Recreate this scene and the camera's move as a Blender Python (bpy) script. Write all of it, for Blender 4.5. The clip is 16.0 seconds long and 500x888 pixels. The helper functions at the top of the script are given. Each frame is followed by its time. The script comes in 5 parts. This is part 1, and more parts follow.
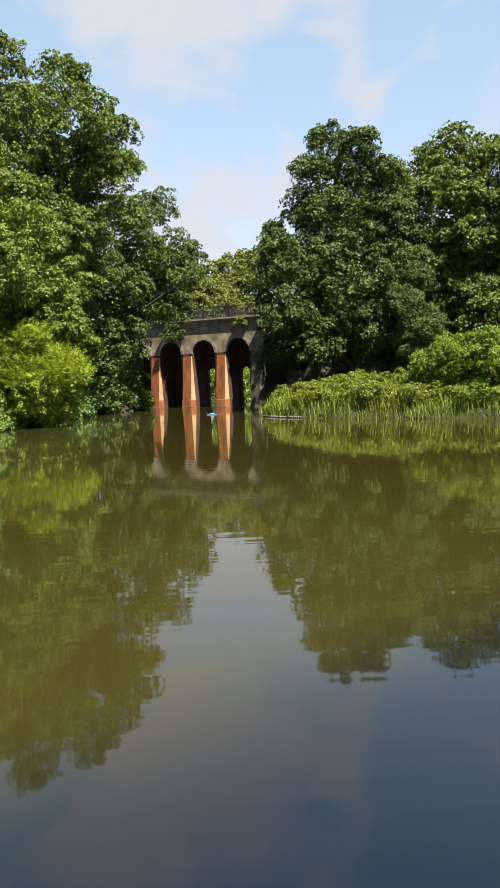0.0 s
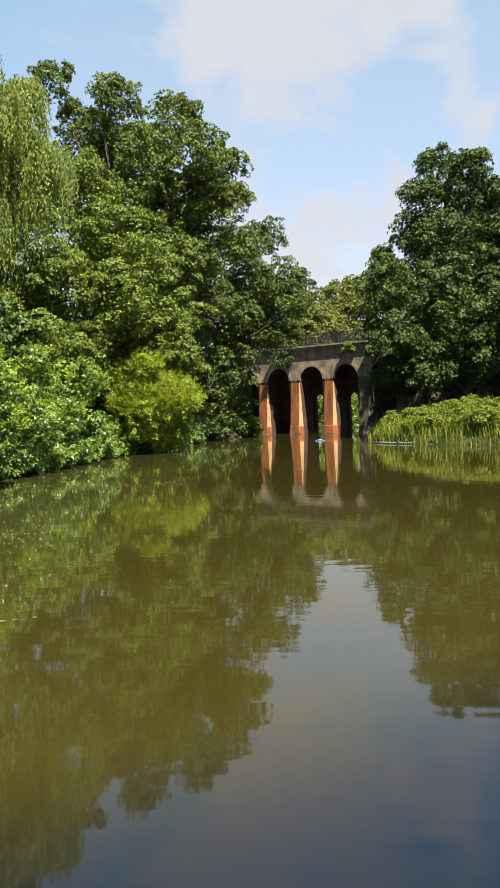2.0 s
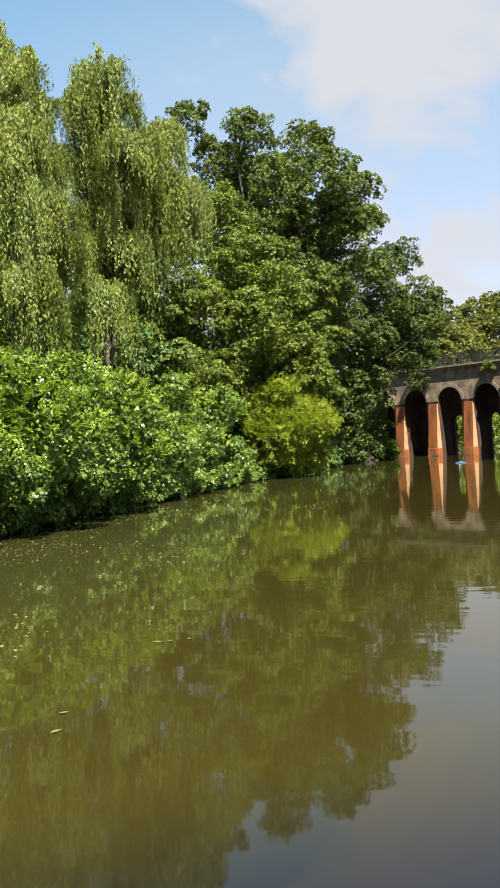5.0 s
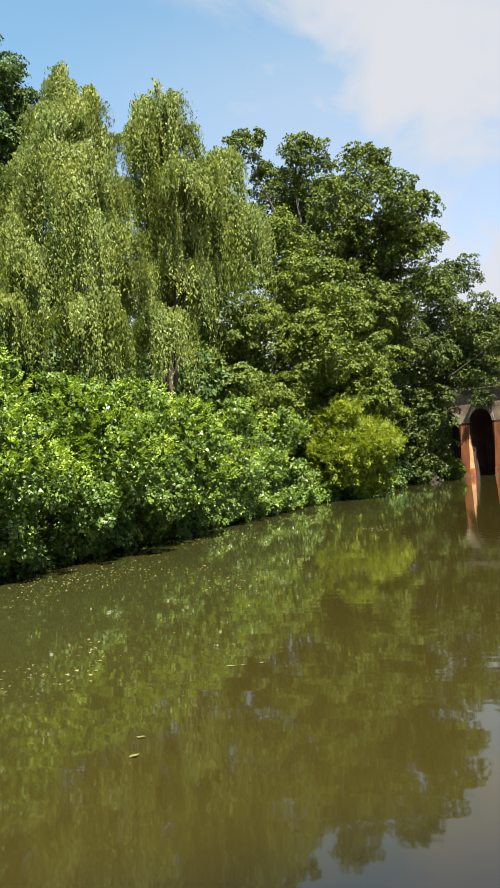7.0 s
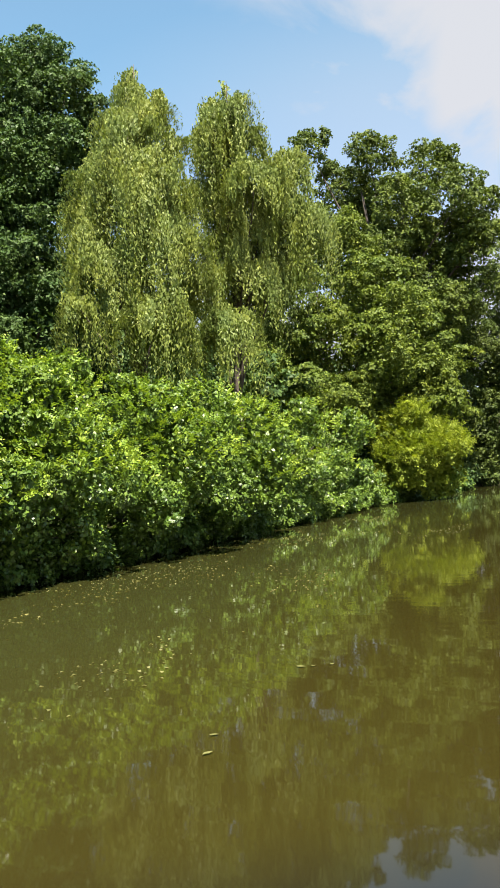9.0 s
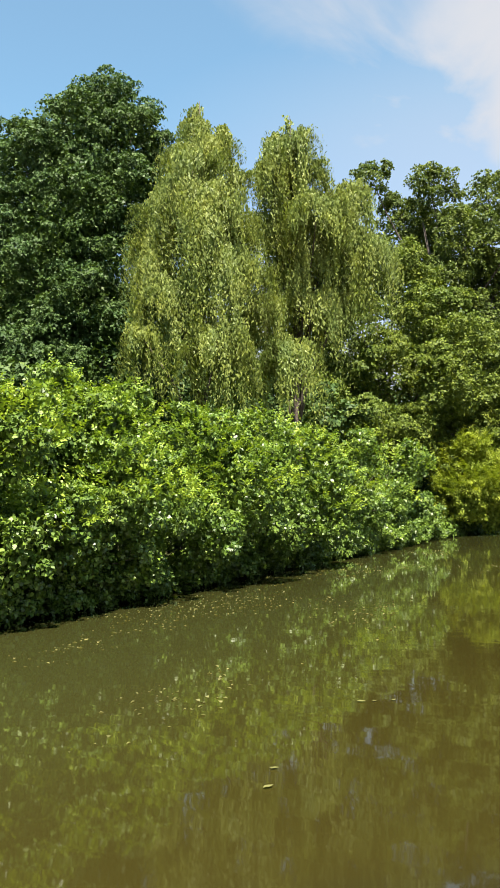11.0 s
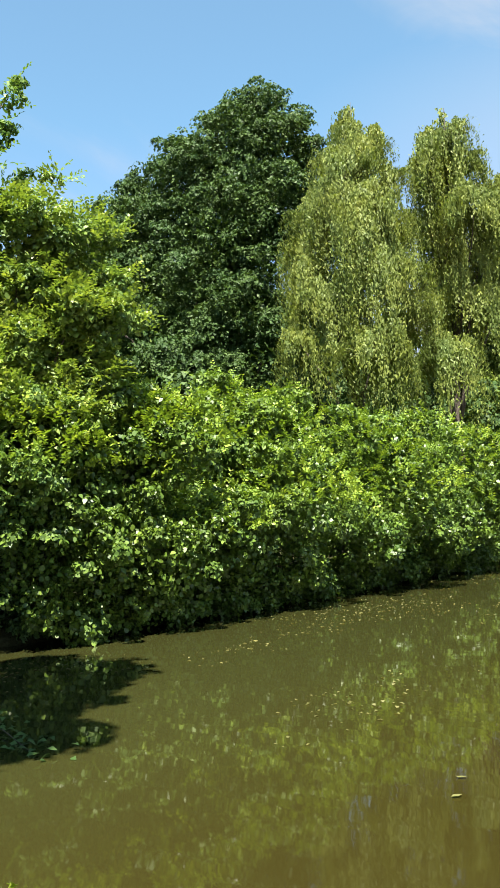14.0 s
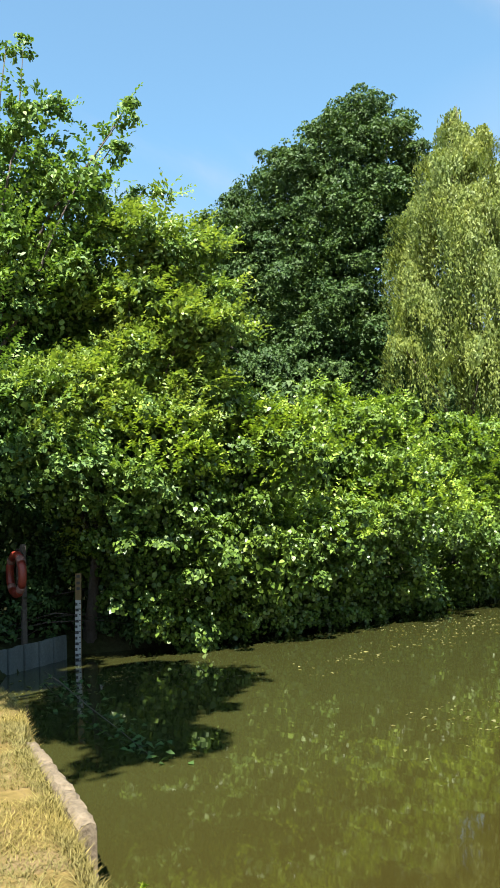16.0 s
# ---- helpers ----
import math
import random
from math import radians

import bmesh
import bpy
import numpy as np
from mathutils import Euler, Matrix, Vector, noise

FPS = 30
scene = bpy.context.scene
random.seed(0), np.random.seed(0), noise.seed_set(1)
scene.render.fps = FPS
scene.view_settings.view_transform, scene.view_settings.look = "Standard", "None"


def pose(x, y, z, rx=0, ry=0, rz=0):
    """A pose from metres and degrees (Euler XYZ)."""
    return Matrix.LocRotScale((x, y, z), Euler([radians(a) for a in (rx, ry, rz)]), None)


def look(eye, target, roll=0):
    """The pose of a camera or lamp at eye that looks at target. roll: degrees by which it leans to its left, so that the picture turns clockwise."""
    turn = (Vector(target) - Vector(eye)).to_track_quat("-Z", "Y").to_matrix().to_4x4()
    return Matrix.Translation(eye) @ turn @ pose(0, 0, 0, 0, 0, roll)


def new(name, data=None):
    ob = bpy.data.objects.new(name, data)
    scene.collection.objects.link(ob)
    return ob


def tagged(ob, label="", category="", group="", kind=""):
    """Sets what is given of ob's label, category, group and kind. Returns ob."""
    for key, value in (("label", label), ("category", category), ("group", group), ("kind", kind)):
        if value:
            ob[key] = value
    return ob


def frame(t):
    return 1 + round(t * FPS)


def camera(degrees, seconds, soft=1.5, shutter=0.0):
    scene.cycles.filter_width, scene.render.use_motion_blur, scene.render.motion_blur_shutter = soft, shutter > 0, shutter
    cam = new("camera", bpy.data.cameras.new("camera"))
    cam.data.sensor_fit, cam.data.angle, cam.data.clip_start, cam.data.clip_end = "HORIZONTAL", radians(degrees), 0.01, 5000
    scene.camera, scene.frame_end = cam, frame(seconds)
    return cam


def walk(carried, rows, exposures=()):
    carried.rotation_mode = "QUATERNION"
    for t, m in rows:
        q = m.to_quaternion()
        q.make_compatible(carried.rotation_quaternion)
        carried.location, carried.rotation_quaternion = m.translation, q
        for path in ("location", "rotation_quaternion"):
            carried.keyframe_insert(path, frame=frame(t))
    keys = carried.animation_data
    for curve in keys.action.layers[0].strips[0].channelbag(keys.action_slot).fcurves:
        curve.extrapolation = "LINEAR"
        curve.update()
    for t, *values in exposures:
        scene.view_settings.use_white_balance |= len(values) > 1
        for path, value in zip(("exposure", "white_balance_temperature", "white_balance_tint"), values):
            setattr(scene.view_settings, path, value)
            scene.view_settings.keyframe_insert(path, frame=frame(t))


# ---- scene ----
EXPOSURES = [(0.0, 1.96, 6800, 11), (3.5, 1.93, 7000, 12), (8.0, 1.98, 6950, 12), (11.0, 1.99, 6950, 12), (13.5, 2.03, 6700, 11), (16.0, 2.12, 6450, 10)]
cam = camera(34.21, 16.0, soft=1.1)
EYE = 2.05
# seconds, x, y, yaw, pitch, roll
ROWS = [
    (0.0, -0.000, 0.954, 0.00, -4.20, 1.77),
    (0.5, -0.034, 0.953, 2.04, -5.12, 2.28),
    (1.0, -0.069, 0.951, 4.16, -5.18, 2.60),
    (1.5, -0.096, 0.949, 5.77, -4.14, 2.57),
    (2.0, -0.124, 0.946, 7.44, -2.10, 2.08),
    (2.5, -0.166, 0.939, 10.02, -1.62, 2.19),
    (3.0, -0.192, 0.934, 11.64, -0.72, 2.66),
    (3.5, -0.213, 0.930, 12.91, -0.57, 2.72),
    (4.0, -0.238, 0.924, 14.42, -0.74, 2.67),
    (6.5, -0.324, 0.897, 19.87, 1.77, 4.01),
    (7.0, -0.342, 0.890, 21.03, 1.90, 4.22),
    (7.5, -0.352, 0.887, 21.68, 1.83, 4.48),
    (8.0, -0.367, 0.881, 22.61, 1.76, 4.29),
    (8.5, -0.390, 0.871, 24.13, 1.89, 4.09),
    (11.0, -0.468, 0.831, 29.39, 4.57, 2.81),
    (11.5, -0.487, 0.821, 30.67, 5.12, 2.52),
    (12.0, -0.523, 0.798, 33.23, 5.14, 2.59),
    (12.5, -0.557, 0.775, 35.72, 5.04, 2.68),
    (13.0, -0.575, 0.761, 37.07, 4.68, 2.96),
    (13.5, -0.591, 0.749, 38.27, 4.72, 3.09),
    (14.0, -0.615, 0.729, 40.16, 5.38, 3.15),
    (14.5, -0.640, 0.708, 42.11, 5.73, 2.92),
    (15.0, -0.661, 0.688, 43.88, 5.93, 2.98),
    (15.5, -0.681, 0.668, 45.54, 6.28, 2.88),
    (16.0, -0.701, 0.647, 47.32, 6.38, 2.65),
]
walk(cam, [(t, pose(x, y, EYE, 90 + pitch, 0, yaw) @ pose(0, 0, 0, 0, 0, -roll)) for t, x, y, yaw, pitch, roll in ROWS], EXPOSURES)

# ---- world and sun ----
SUN_DIR = Vector((0.62, -0.785, 0.0)).normalized() * math.cos(radians(60)) + Vector((0, 0, math.sin(radians(60))))
world = bpy.data.worlds.new("sky")
scene.world = world
world.use_nodes = True


def build_sky():
    nt = world.node_tree
    nt.nodes.clear()
    n, l = nt.nodes.new, nt.links.new
    sky = n("ShaderNodeTexSky")
    sky.sky_type = "NISHITA"
    sky.sun_disc = False
    sky.sun_elevation = radians(60)
    sky.sun_rotation = math.atan2(SUN_DIR.x, SUN_DIR.y)
    sky.air_density, sky.dust_density, sky.ozone_density = 1.0, 0.4, 0.5
    tc = n("ShaderNodeTexCoord")
    sep = n("ShaderNodeSeparateXYZ")
    l(tc.outputs["Generated"], sep.inputs[0])
    # flat cloud deck: direction divided by its height
    up = n("ShaderNodeMath"); up.operation = "MAXIMUM"; up.inputs[1].default_value = 0.02
    l(sep.outputs[2], up.inputs[0])
    add = n("ShaderNodeMath"); add.operation = "ADD"; add.inputs[1].default_value = 0.15
    l(up.outputs[0], add.inputs[0])
    div = n("ShaderNodeVectorMath"); div.operation = "DIVIDE"
    comb = n("ShaderNodeCombineXYZ")
    for k in range(3):
        l(add.outputs[0], comb.inputs[k])
    l(tc.outputs["Generated"], div.inputs[0]); l(comb.outputs[0], div.inputs[1])
    mp = n("ShaderNodeMapping")
    mp.inputs["Location"].default_value = (1.35, 0.7, 0.0)
    mp.inputs["Rotation"].default_value = (0, 0, radians(-25))
    mp.inputs["Scale"].default_value = (1.0, 0.42, 1.0)
    l(div.outputs[0], mp.inputs[0])
    nz = n("ShaderNodeTexNoise")
    nz.inputs["Scale"].default_value = 1.5
    nz.inputs["Detail"].default_value = 9
    nz.inputs["Roughness"].default_value = 0.5
    nz.inputs["Distortion"].default_value = 0.55
    l(mp.outputs[0], nz.inputs["Vector"])
    # more cloud towards the right of the pond, clear blue to the left
    bias = n("ShaderNodeMapRange"); bias.interpolation_type = "SMOOTHSTEP"
    for k, v in ((1, -0.92), (2, -0.3), (3, -0.02), (4, 0.1)):
        bias.inputs[k].default_value = v
    l(sep.outputs[0], bias.inputs[0])
    haze = n("ShaderNodeMath"); haze.operation = "MULTIPLY_ADD"
    haze.inputs[1].default_value = -0.45
    l(up.outputs[0], haze.inputs[0]); l(bias.outputs[0], haze.inputs[2])
    tot = n("ShaderNodeMath"); tot.operation = "ADD"
    puff = n("ShaderNodeMath"); puff.operation = "MULTIPLY_ADD"
    puff.inputs[1].default_value, puff.inputs[2].default_value = 1.7, -0.35
    l(nz.outputs[0], puff.inputs[0])
    l(puff.outputs[0], tot.inputs[0]); l(haze.outputs[0], tot.inputs[1])
    mp2 = n("ShaderNodeMapping")
    mp2.inputs["Location"].default_value = (0.2, 1.1, 0.0)
    mp2.inputs["Rotation"].default_value = (0, 0, radians(28))
    mp2.inputs["Scale"].default_value = (1.1, 0.55, 1.0)
    l(div.outputs[0], mp2.inputs[0])
    nz2 = n("ShaderNodeTexNoise")
    nz2.inputs["Scale"].default_value = 2.0
    nz2.inputs["Detail"].default_value = 10
    nz2.inputs["Roughness"].default_value = 0.55
    nz2.inputs["Distortion"].default_value = 1.7
    l(mp2.outputs[0], nz2.inputs["Vector"])
    wisp = n("ShaderNodeMath"); wisp.operation = "MULTIPLY_ADD"
    wisp.inputs[1].default_value = 0.9; wisp.inputs[2].default_value = -0.45
    l(nz2.outputs[0], wisp.inputs[0])
    plus = n("ShaderNodeMath"); plus.operation = "ADD"
    l(tot.outputs[0], plus.inputs[0]); l(wisp.outputs[0], plus.inputs[1])
    # white haze low over the valley
    low = n("ShaderNodeMapRange"); low.interpolation_type = "SMOOTHSTEP"
    for k, v in ((1, 0.36), (2, 0.1), (3, 0.0), (4, 0.24)):
        low.inputs[k].default_value = v
    l(sep.outputs[2], low.inputs[0])
    # clear blue overhead
    clear = n("ShaderNodeMapRange"); clear.interpolation_type = "SMOOTHSTEP"
    for k, v in ((1, 0.38), (2, 0.62), (3, 0.0), (4, -0.55)):
        clear.inputs[k].default_value = v
    l(sep.outputs[2], clear.inputs[0])
    lift = n("ShaderNodeMath"); lift.operation = "ADD"
    l(low.outputs[0], lift.inputs[0]); l(clear.outputs[0], lift.inputs[1])
    tot = n("ShaderNodeMath"); tot.operation = "ADD"
    l(plus.outputs[0], tot.inputs[0]); l(lift.outputs[0], tot.inputs[1])
    def heading(az, el):
        return Vector((-math.sin(radians(az)) * math.cos(radians(el)), math.cos(radians(az)) * math.cos(radians(el)), math.sin(radians(el))))

    def node_math(kind, a, b):
        m = n("ShaderNodeMath"); m.operation = kind
        for q, v in enumerate((a, b)):
            if isinstance(v, (int, float)):
                m.inputs[q].default_value = v
            else:
                l(v, m.inputs[q])
        return m.outputs[0]

    def along(way):
        m = n("ShaderNodeVectorMath"); m.operation = "DOT_PRODUCT"
        m.inputs[1].default_value = way
        l(tc.outputs["Generated"], m.inputs[0])
        return m.outputs["Value"]

    def soft_step(src, a, b, top):
        m = n("ShaderNodeMapRange"); m.interpolation_type = "SMOOTHSTEP"
        for q, v in ((1, a), (2, b), (3, 0.0), (4, top)):
            m.inputs[q].default_value = v
        l(src, m.inputs[0])
        return m.outputs[0]

    # ragged edges for the streaks
    rag = node_math("MULTIPLY", node_math("SUBTRACT", nz2.outputs[0], 0.5), 0.16)
    total = tot.outputs[0]
    # wisps: from heading a to heading b, with a half width in degrees
    for a, b, wide, dense in (((-8.5, 18.0), (-5.5, 37.0), 2.0, 0.42), ((-17.0, 26.0), (-9.0, 18.5), 1.1, 0.28), ((6.0, 31.0), (10.5, 22.0), 1.6, 0.3), ((5.0, 12.0), (-3.5, 15.0), 2.8, 0.3), ((-2.0, 24.0), (-7.0, 25.5), 1.8, 0.22)):
        va, vb = heading(*a), heading(*b)
        mid, across = (va + vb).normalized(), va.cross(vb).normalized()
        reach = va.dot(mid)
        off = node_math("ABSOLUTE", node_math("ADD", along(across), rag), 0.0)
        band = soft_step(off, math.sin(radians(wide * 1.6)), 0.0, dense)
        total = node_math("ADD", total, node_math("MULTIPLY", band, soft_step(along(mid), 2 * reach - 1.0, 0.3 + 0.7 * reach, 1.0)))
    # a thin veil high over the left bank
    va, vb = heading(13, 24.5), heading(41, 34)
    up_side = va.cross(vb).normalized()
    up_side = up_side if up_side.z > 0 else -up_side
    veil = soft_step(node_math("ADD", along(up_side), rag), -0.05, 0.1, 0.62)
    total = node_math("ADD", total, node_math("MULTIPLY", veil, soft_step(along(heading(27, 32)), 0.85, 0.94, 1.0)))
    ramp = n("ShaderNodeValToRGB")
    ramp.color_ramp.interpolation = "EASE"
    ramp.color_ramp.elements[0].position = 0.2; ramp.color_ramp.elements[0].color = (0.1, 0.1, 0.1, 1)
    ramp.color_ramp.elements[1].position = 0.98; ramp.color_ramp.elements[1].color = (0.95, 0.95, 0.95, 1)
    l(total, ramp.inputs[0])
    mix = n("ShaderNodeMix"); mix.data_type = "RGBA"
    # milky air over the pond, clearer to the left and overhead
    milk = node_math("MULTIPLY", soft_step(sep.outputs[0], -0.72, -0.2, 0.42), soft_step(sep.outputs[2], 0.58, 0.4, 1.0))
    l(node_math("MAXIMUM", ramp.outputs[0], milk), mix.inputs[0])
    tint = n("ShaderNodeMix"); tint.data_type = "RGBA"; tint.blend_type = "MULTIPLY"; tint.inputs[0].default_value = 1.0
    hue = n("ShaderNodeMix"); hue.data_type = "RGBA"
    hue.inputs[6].default_value, hue.inputs[7].default_value = (0.84, 0.88, 0.94, 1), (0.67, 1.0, 0.98, 1)
    high = n("ShaderNodeMapRange"); high.inputs[1].default_value, high.inputs[2].default_value = 0.22, 0.45
    l(sep.outputs[2], high.inputs[0]); l(high.outputs[0], hue.inputs[0])
    l(hue.outputs[2], tint.inputs[7])
    l(sky.outputs[0], tint.inputs[6])
    l(tint.outputs[2], mix.inputs[6])
    mix.inputs[7].default_value = (2.65, 2.82, 3.12, 1)
    bg = n("ShaderNodeBackground")
    bg.inputs["Strength"].default_value = 0.07
    l(mix.outputs[2], bg.inputs[0])
    out = n("ShaderNodeOutputWorld")
    l(bg.outputs[0], out.inputs[0])


build_sky()
sun_data = bpy.data.lights.new("sun", "SUN")
sun_data.energy, sun_data.angle, sun_data.color = 5.0, radians(0.53), (1.0, 0.95, 0.86)
sun = new("sun", sun_data)
sun.matrix_world = look(SUN_DIR * 200, (0, 0, 0))


# ---- materials ----
def node_mat(name):
    m = bpy.data.materials.new(name)
    m.use_nodes = True
    nt = m.node_tree
    bsdf = nt.nodes["Principled BSDF"]
    return m, nt, bsdf


def noise_node(nt, scale, detail=5, rough=0.6, coord="Object", stretch=None):
    tc = nt.nodes.new("ShaderNodeTexCoord")
    nz = nt.nodes.new("ShaderNodeTexNoise")
    nz.inputs["Scale"].default_value, nz.inputs["Detail"].default_value, nz.inputs["Roughness"].default_value = scale, detail, rough
    src = tc.outputs[coord]
    if stretch:
        mp = nt.nodes.new("ShaderNodeMapping")
        mp.inputs["Scale"].default_value = stretch
        nt.links.new(src, mp.inputs[0])
        src = mp.outputs[0]
    nt.links.new(src, nz.inputs["Vector"])
    return nz.outputs[0]


def ramp_node(nt, fac, stops):
    r = nt.nodes.new("ShaderNodeValToRGB")
    el = r.color_ramp.elements
    while len(el) < len(stops):
        el.new(0.5)
    for e, (p, c) in zip(el, stops):
        e.position, e.color = p, (*c, 1)
    nt.links.new(fac, r.inputs[0])
    return r.outputs[0]


def mix_node(nt, fac, a, b, blend="MIX"):
    m = nt.nodes.new("ShaderNodeMix")
    m.data_type, m.blend_type = "RGBA", blend
    for v, k in ((fac, 0), (a, 6), (b, 7)):
        if isinstance(v, (int, float)):
            m.inputs[k].default_value = v
        elif isinstance(v, tuple):
            m.inputs[k].default_value = (*v, 1)
        else:
            nt.links.new(v, m.inputs[k])
    return m.outputs[2]


def bump(nt, bsdf, height, strength=0.4, dist=0.02):
    b = nt.nodes.new("ShaderNodeBump")
    b.inputs["Strength"].default_value, b.inputs["Distance"].default_value = strength, dist
    nt.links.new(height, b.inputs["Height"])
    nt.links.new(b.outputs[0], bsdf.inputs["Normal"])


def surface(name, stops, scale=3.0, fine=40.0, rough=0.85, bumpy=0.5, dist=0.02, stretch=None, metal=0.0):
    """A rough surface: two scales of variation and fine relief."""
    m, nt, b = node_mat(name)
    big = noise_node(nt, scale, 6, 0.65, stretch=stretch)
    small = noise_node(nt, fine, 4, 0.6)
    col = ramp_node(nt, big, stops)
    grain = ramp_node(nt, small, [(0.3, (0.62, 0.62, 0.62)), (0.7, (1.2, 1.2, 1.2))])
    nt.links.new(mix_node(nt, 0.7, col, grain, "MULTIPLY"), b.inputs["Base Color"])
    b.inputs["Roughness"].default_value, b.inputs["Metallic"].default_value = rough, metal
    bump(nt, b, small, bumpy, dist)
    return m


def leaf_mat(name, dark, mid, light, passing=0.3, rough=0.6, patch=0.5, gloss=0.22):
    """Leaves: each its own shade, with patches over the crown, and light coming through."""
    m, nt, b = node_mat(name)
    geo = nt.nodes.new("ShaderNodeNewGeometry")
    col = ramp_node(nt, geo.outputs["Random Per Island"], [(0.0, dark), (0.55, mid), (1.0, light)])
    tint = ramp_node(nt, noise_node(nt, patch, 3, 0.6), [(0.3, (0.72, 0.82, 0.95)), (0.7, (1.22, 1.12, 0.9))])
    col = mix_node(nt, 0.8, col, tint, "MULTIPLY")
    tuft = ramp_node(nt, noise_node(nt, patch * 6, 2, 0.5), [(0.3, (0.78, 0.82, 0.9)), (0.7, (1.15, 1.12, 1.0))])
    col = mix_node(nt, 0.8, col, tuft, "MULTIPLY")
    nt.links.new(col, b.inputs["Base Color"])
    b.inputs["Roughness"].default_value = rough
    b.inputs["Specular IOR Level"].default_value = gloss
    tr = nt.nodes.new("ShaderNodeBsdfTranslucent")
    nt.links.new(mix_node(nt, 1.0, col, (1.15, 1.2, 0.45), "MULTIPLY"), tr.inputs[0])
    mx = nt.nodes.new("ShaderNodeMixShader")
    mx.inputs[0].default_value = passing
    nt.links.new(b.outputs[0], mx.inputs[1]); nt.links.new(tr.outputs[0], mx.inputs[2])
    nt.links.new(mx.outputs[0], nt.nodes["Material Output"].inputs[0])
    return m


LEAF_OAK = leaf_mat("leaf_oak", (0.046, 0.0702, 0.0132), (0.0736, 0.1088, 0.018), (0.1127, 0.1521, 0.0252), 0.22)
LEAF_ASH = leaf_mat("leaf_ash", (0.0357, 0.0567, 0.0132), (0.0567, 0.0861, 0.0176), (0.084, 0.1208, 0.0231), 0.22)
LEAF_MAPLE = leaf_mat("leaf_maple", (0.056, 0.08664, 0.0132), (0.0952, 0.1345, 0.0192), (0.1456, 0.1881, 0.0264), 0.26)
LEAF_SALLOW = leaf_mat("leaf_sallow", (0.1479, 0.1997, 0.02059), (0.2107, 0.2663, 0.03089), (0.2732, 0.3208, 0.04805), 0.36)
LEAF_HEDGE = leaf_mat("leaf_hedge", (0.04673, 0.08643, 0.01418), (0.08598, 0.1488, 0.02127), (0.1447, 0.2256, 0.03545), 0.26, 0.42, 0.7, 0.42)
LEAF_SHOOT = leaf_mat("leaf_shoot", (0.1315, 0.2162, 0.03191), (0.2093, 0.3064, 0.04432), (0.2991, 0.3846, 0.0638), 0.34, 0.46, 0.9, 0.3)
LEAF_BIRCH = leaf_mat("leaf_birch", (0.1258, 0.1675, 0.0415), (0.1761, 0.2219, 0.05454), (0.2315, 0.2742, 0.07351), 0.34, 0.5, 0.8, 0.22)
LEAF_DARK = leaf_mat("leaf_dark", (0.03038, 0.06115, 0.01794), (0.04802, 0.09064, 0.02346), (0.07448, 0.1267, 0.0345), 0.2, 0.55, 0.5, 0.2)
LEAF_NEAR = leaf_mat("leaf_hawthorn", (0.05964, 0.1208, 0.03167), (0.1119, 0.1933, 0.04523), (0.1988, 0.29, 0.06786), 0.3, 0.5, 0.7, 0.25)
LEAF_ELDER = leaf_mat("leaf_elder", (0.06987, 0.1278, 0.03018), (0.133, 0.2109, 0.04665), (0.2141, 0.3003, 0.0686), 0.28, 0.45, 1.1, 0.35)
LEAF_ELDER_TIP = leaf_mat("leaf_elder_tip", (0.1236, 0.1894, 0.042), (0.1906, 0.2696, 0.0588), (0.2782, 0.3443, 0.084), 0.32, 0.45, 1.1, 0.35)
LEAF_LIME = leaf_mat("leaf_lime", (0.027, 0.047, 0.011), (0.046, 0.075, 0.015), (0.074, 0.108, 0.021), 0.18)
LEAF_FAR = leaf_mat("leaf_far", (0.075, 0.09, 0.018), (0.105, 0.12, 0.022), (0.14, 0.145, 0.028))
LEAF_BUSHR = leaf_mat("leaf_bank", (0.075, 0.12, 0.012), (0.118, 0.172, 0.016), (0.17, 0.225, 0.024), 0.34)
LEAF_REED = leaf_mat("leaf_reed", (0.07037, 0.1023, 0.011), (0.1203, 0.1555, 0.0165), (0.1831, 0.2034, 0.0308), 0.35)
DRY_GRASS = leaf_mat("dry_grass", (0.092, 0.077, 0.022), (0.155, 0.131, 0.042), (0.225, 0.193, 0.075), 0.25, 0.7)
BARK = surface("bark", [(0.3, (0.0427, 0.03355, 0.0244)), (0.7, (0.0976, 0.0793, 0.061))], 2.0, 25.0, 0.9, 0.8, 0.03, (1, 1, 0.2))
STONE = surface("bridge_wall", [(0.25, (0.042, 0.033, 0.022)), (0.46, (0.145, 0.112, 0.074)), (0.62, (0.26, 0.2, 0.132))], 1.3, 9.0, 0.9, 0.6, 0.03)
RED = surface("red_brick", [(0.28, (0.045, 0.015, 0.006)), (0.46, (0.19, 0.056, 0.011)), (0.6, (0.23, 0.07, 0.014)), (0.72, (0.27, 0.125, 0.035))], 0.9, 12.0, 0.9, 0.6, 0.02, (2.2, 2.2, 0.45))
# brick with the shade inside the arches put into its colour
SHADED_BRICK = surface("shaded_brick", [(0.25, (0.01757, 0.008894, 0.006588)), (0.5, (0.03866, 0.01482, 0.009223)), (0.75, (0.08784, 0.02965, 0.0145))], 0.8, 12.0, 0.9, 0.6, 0.02)
RING = surface("weathered_stone", [(0.3, (0.0854, 0.07015, 0.05185)), (0.5, (0.183, 0.1525, 0.1159)), (0.7, (0.2745, 0.2318, 0.1769))], 2.0, 12.0, 0.9, 0.5, 0.02)
# buttress sides: the sunlight on them is put into this paler colour
SUNLIT_SIDE = surface("sunlit_side", [(0.3, (0.25, 0.14, 0.06)), (0.5, (0.35, 0.21, 0.1)), (0.7, (0.43, 0.28, 0.15))], 0.9, 10.0, 0.9, 0.5, 0.02, (1, 1, 0.5))
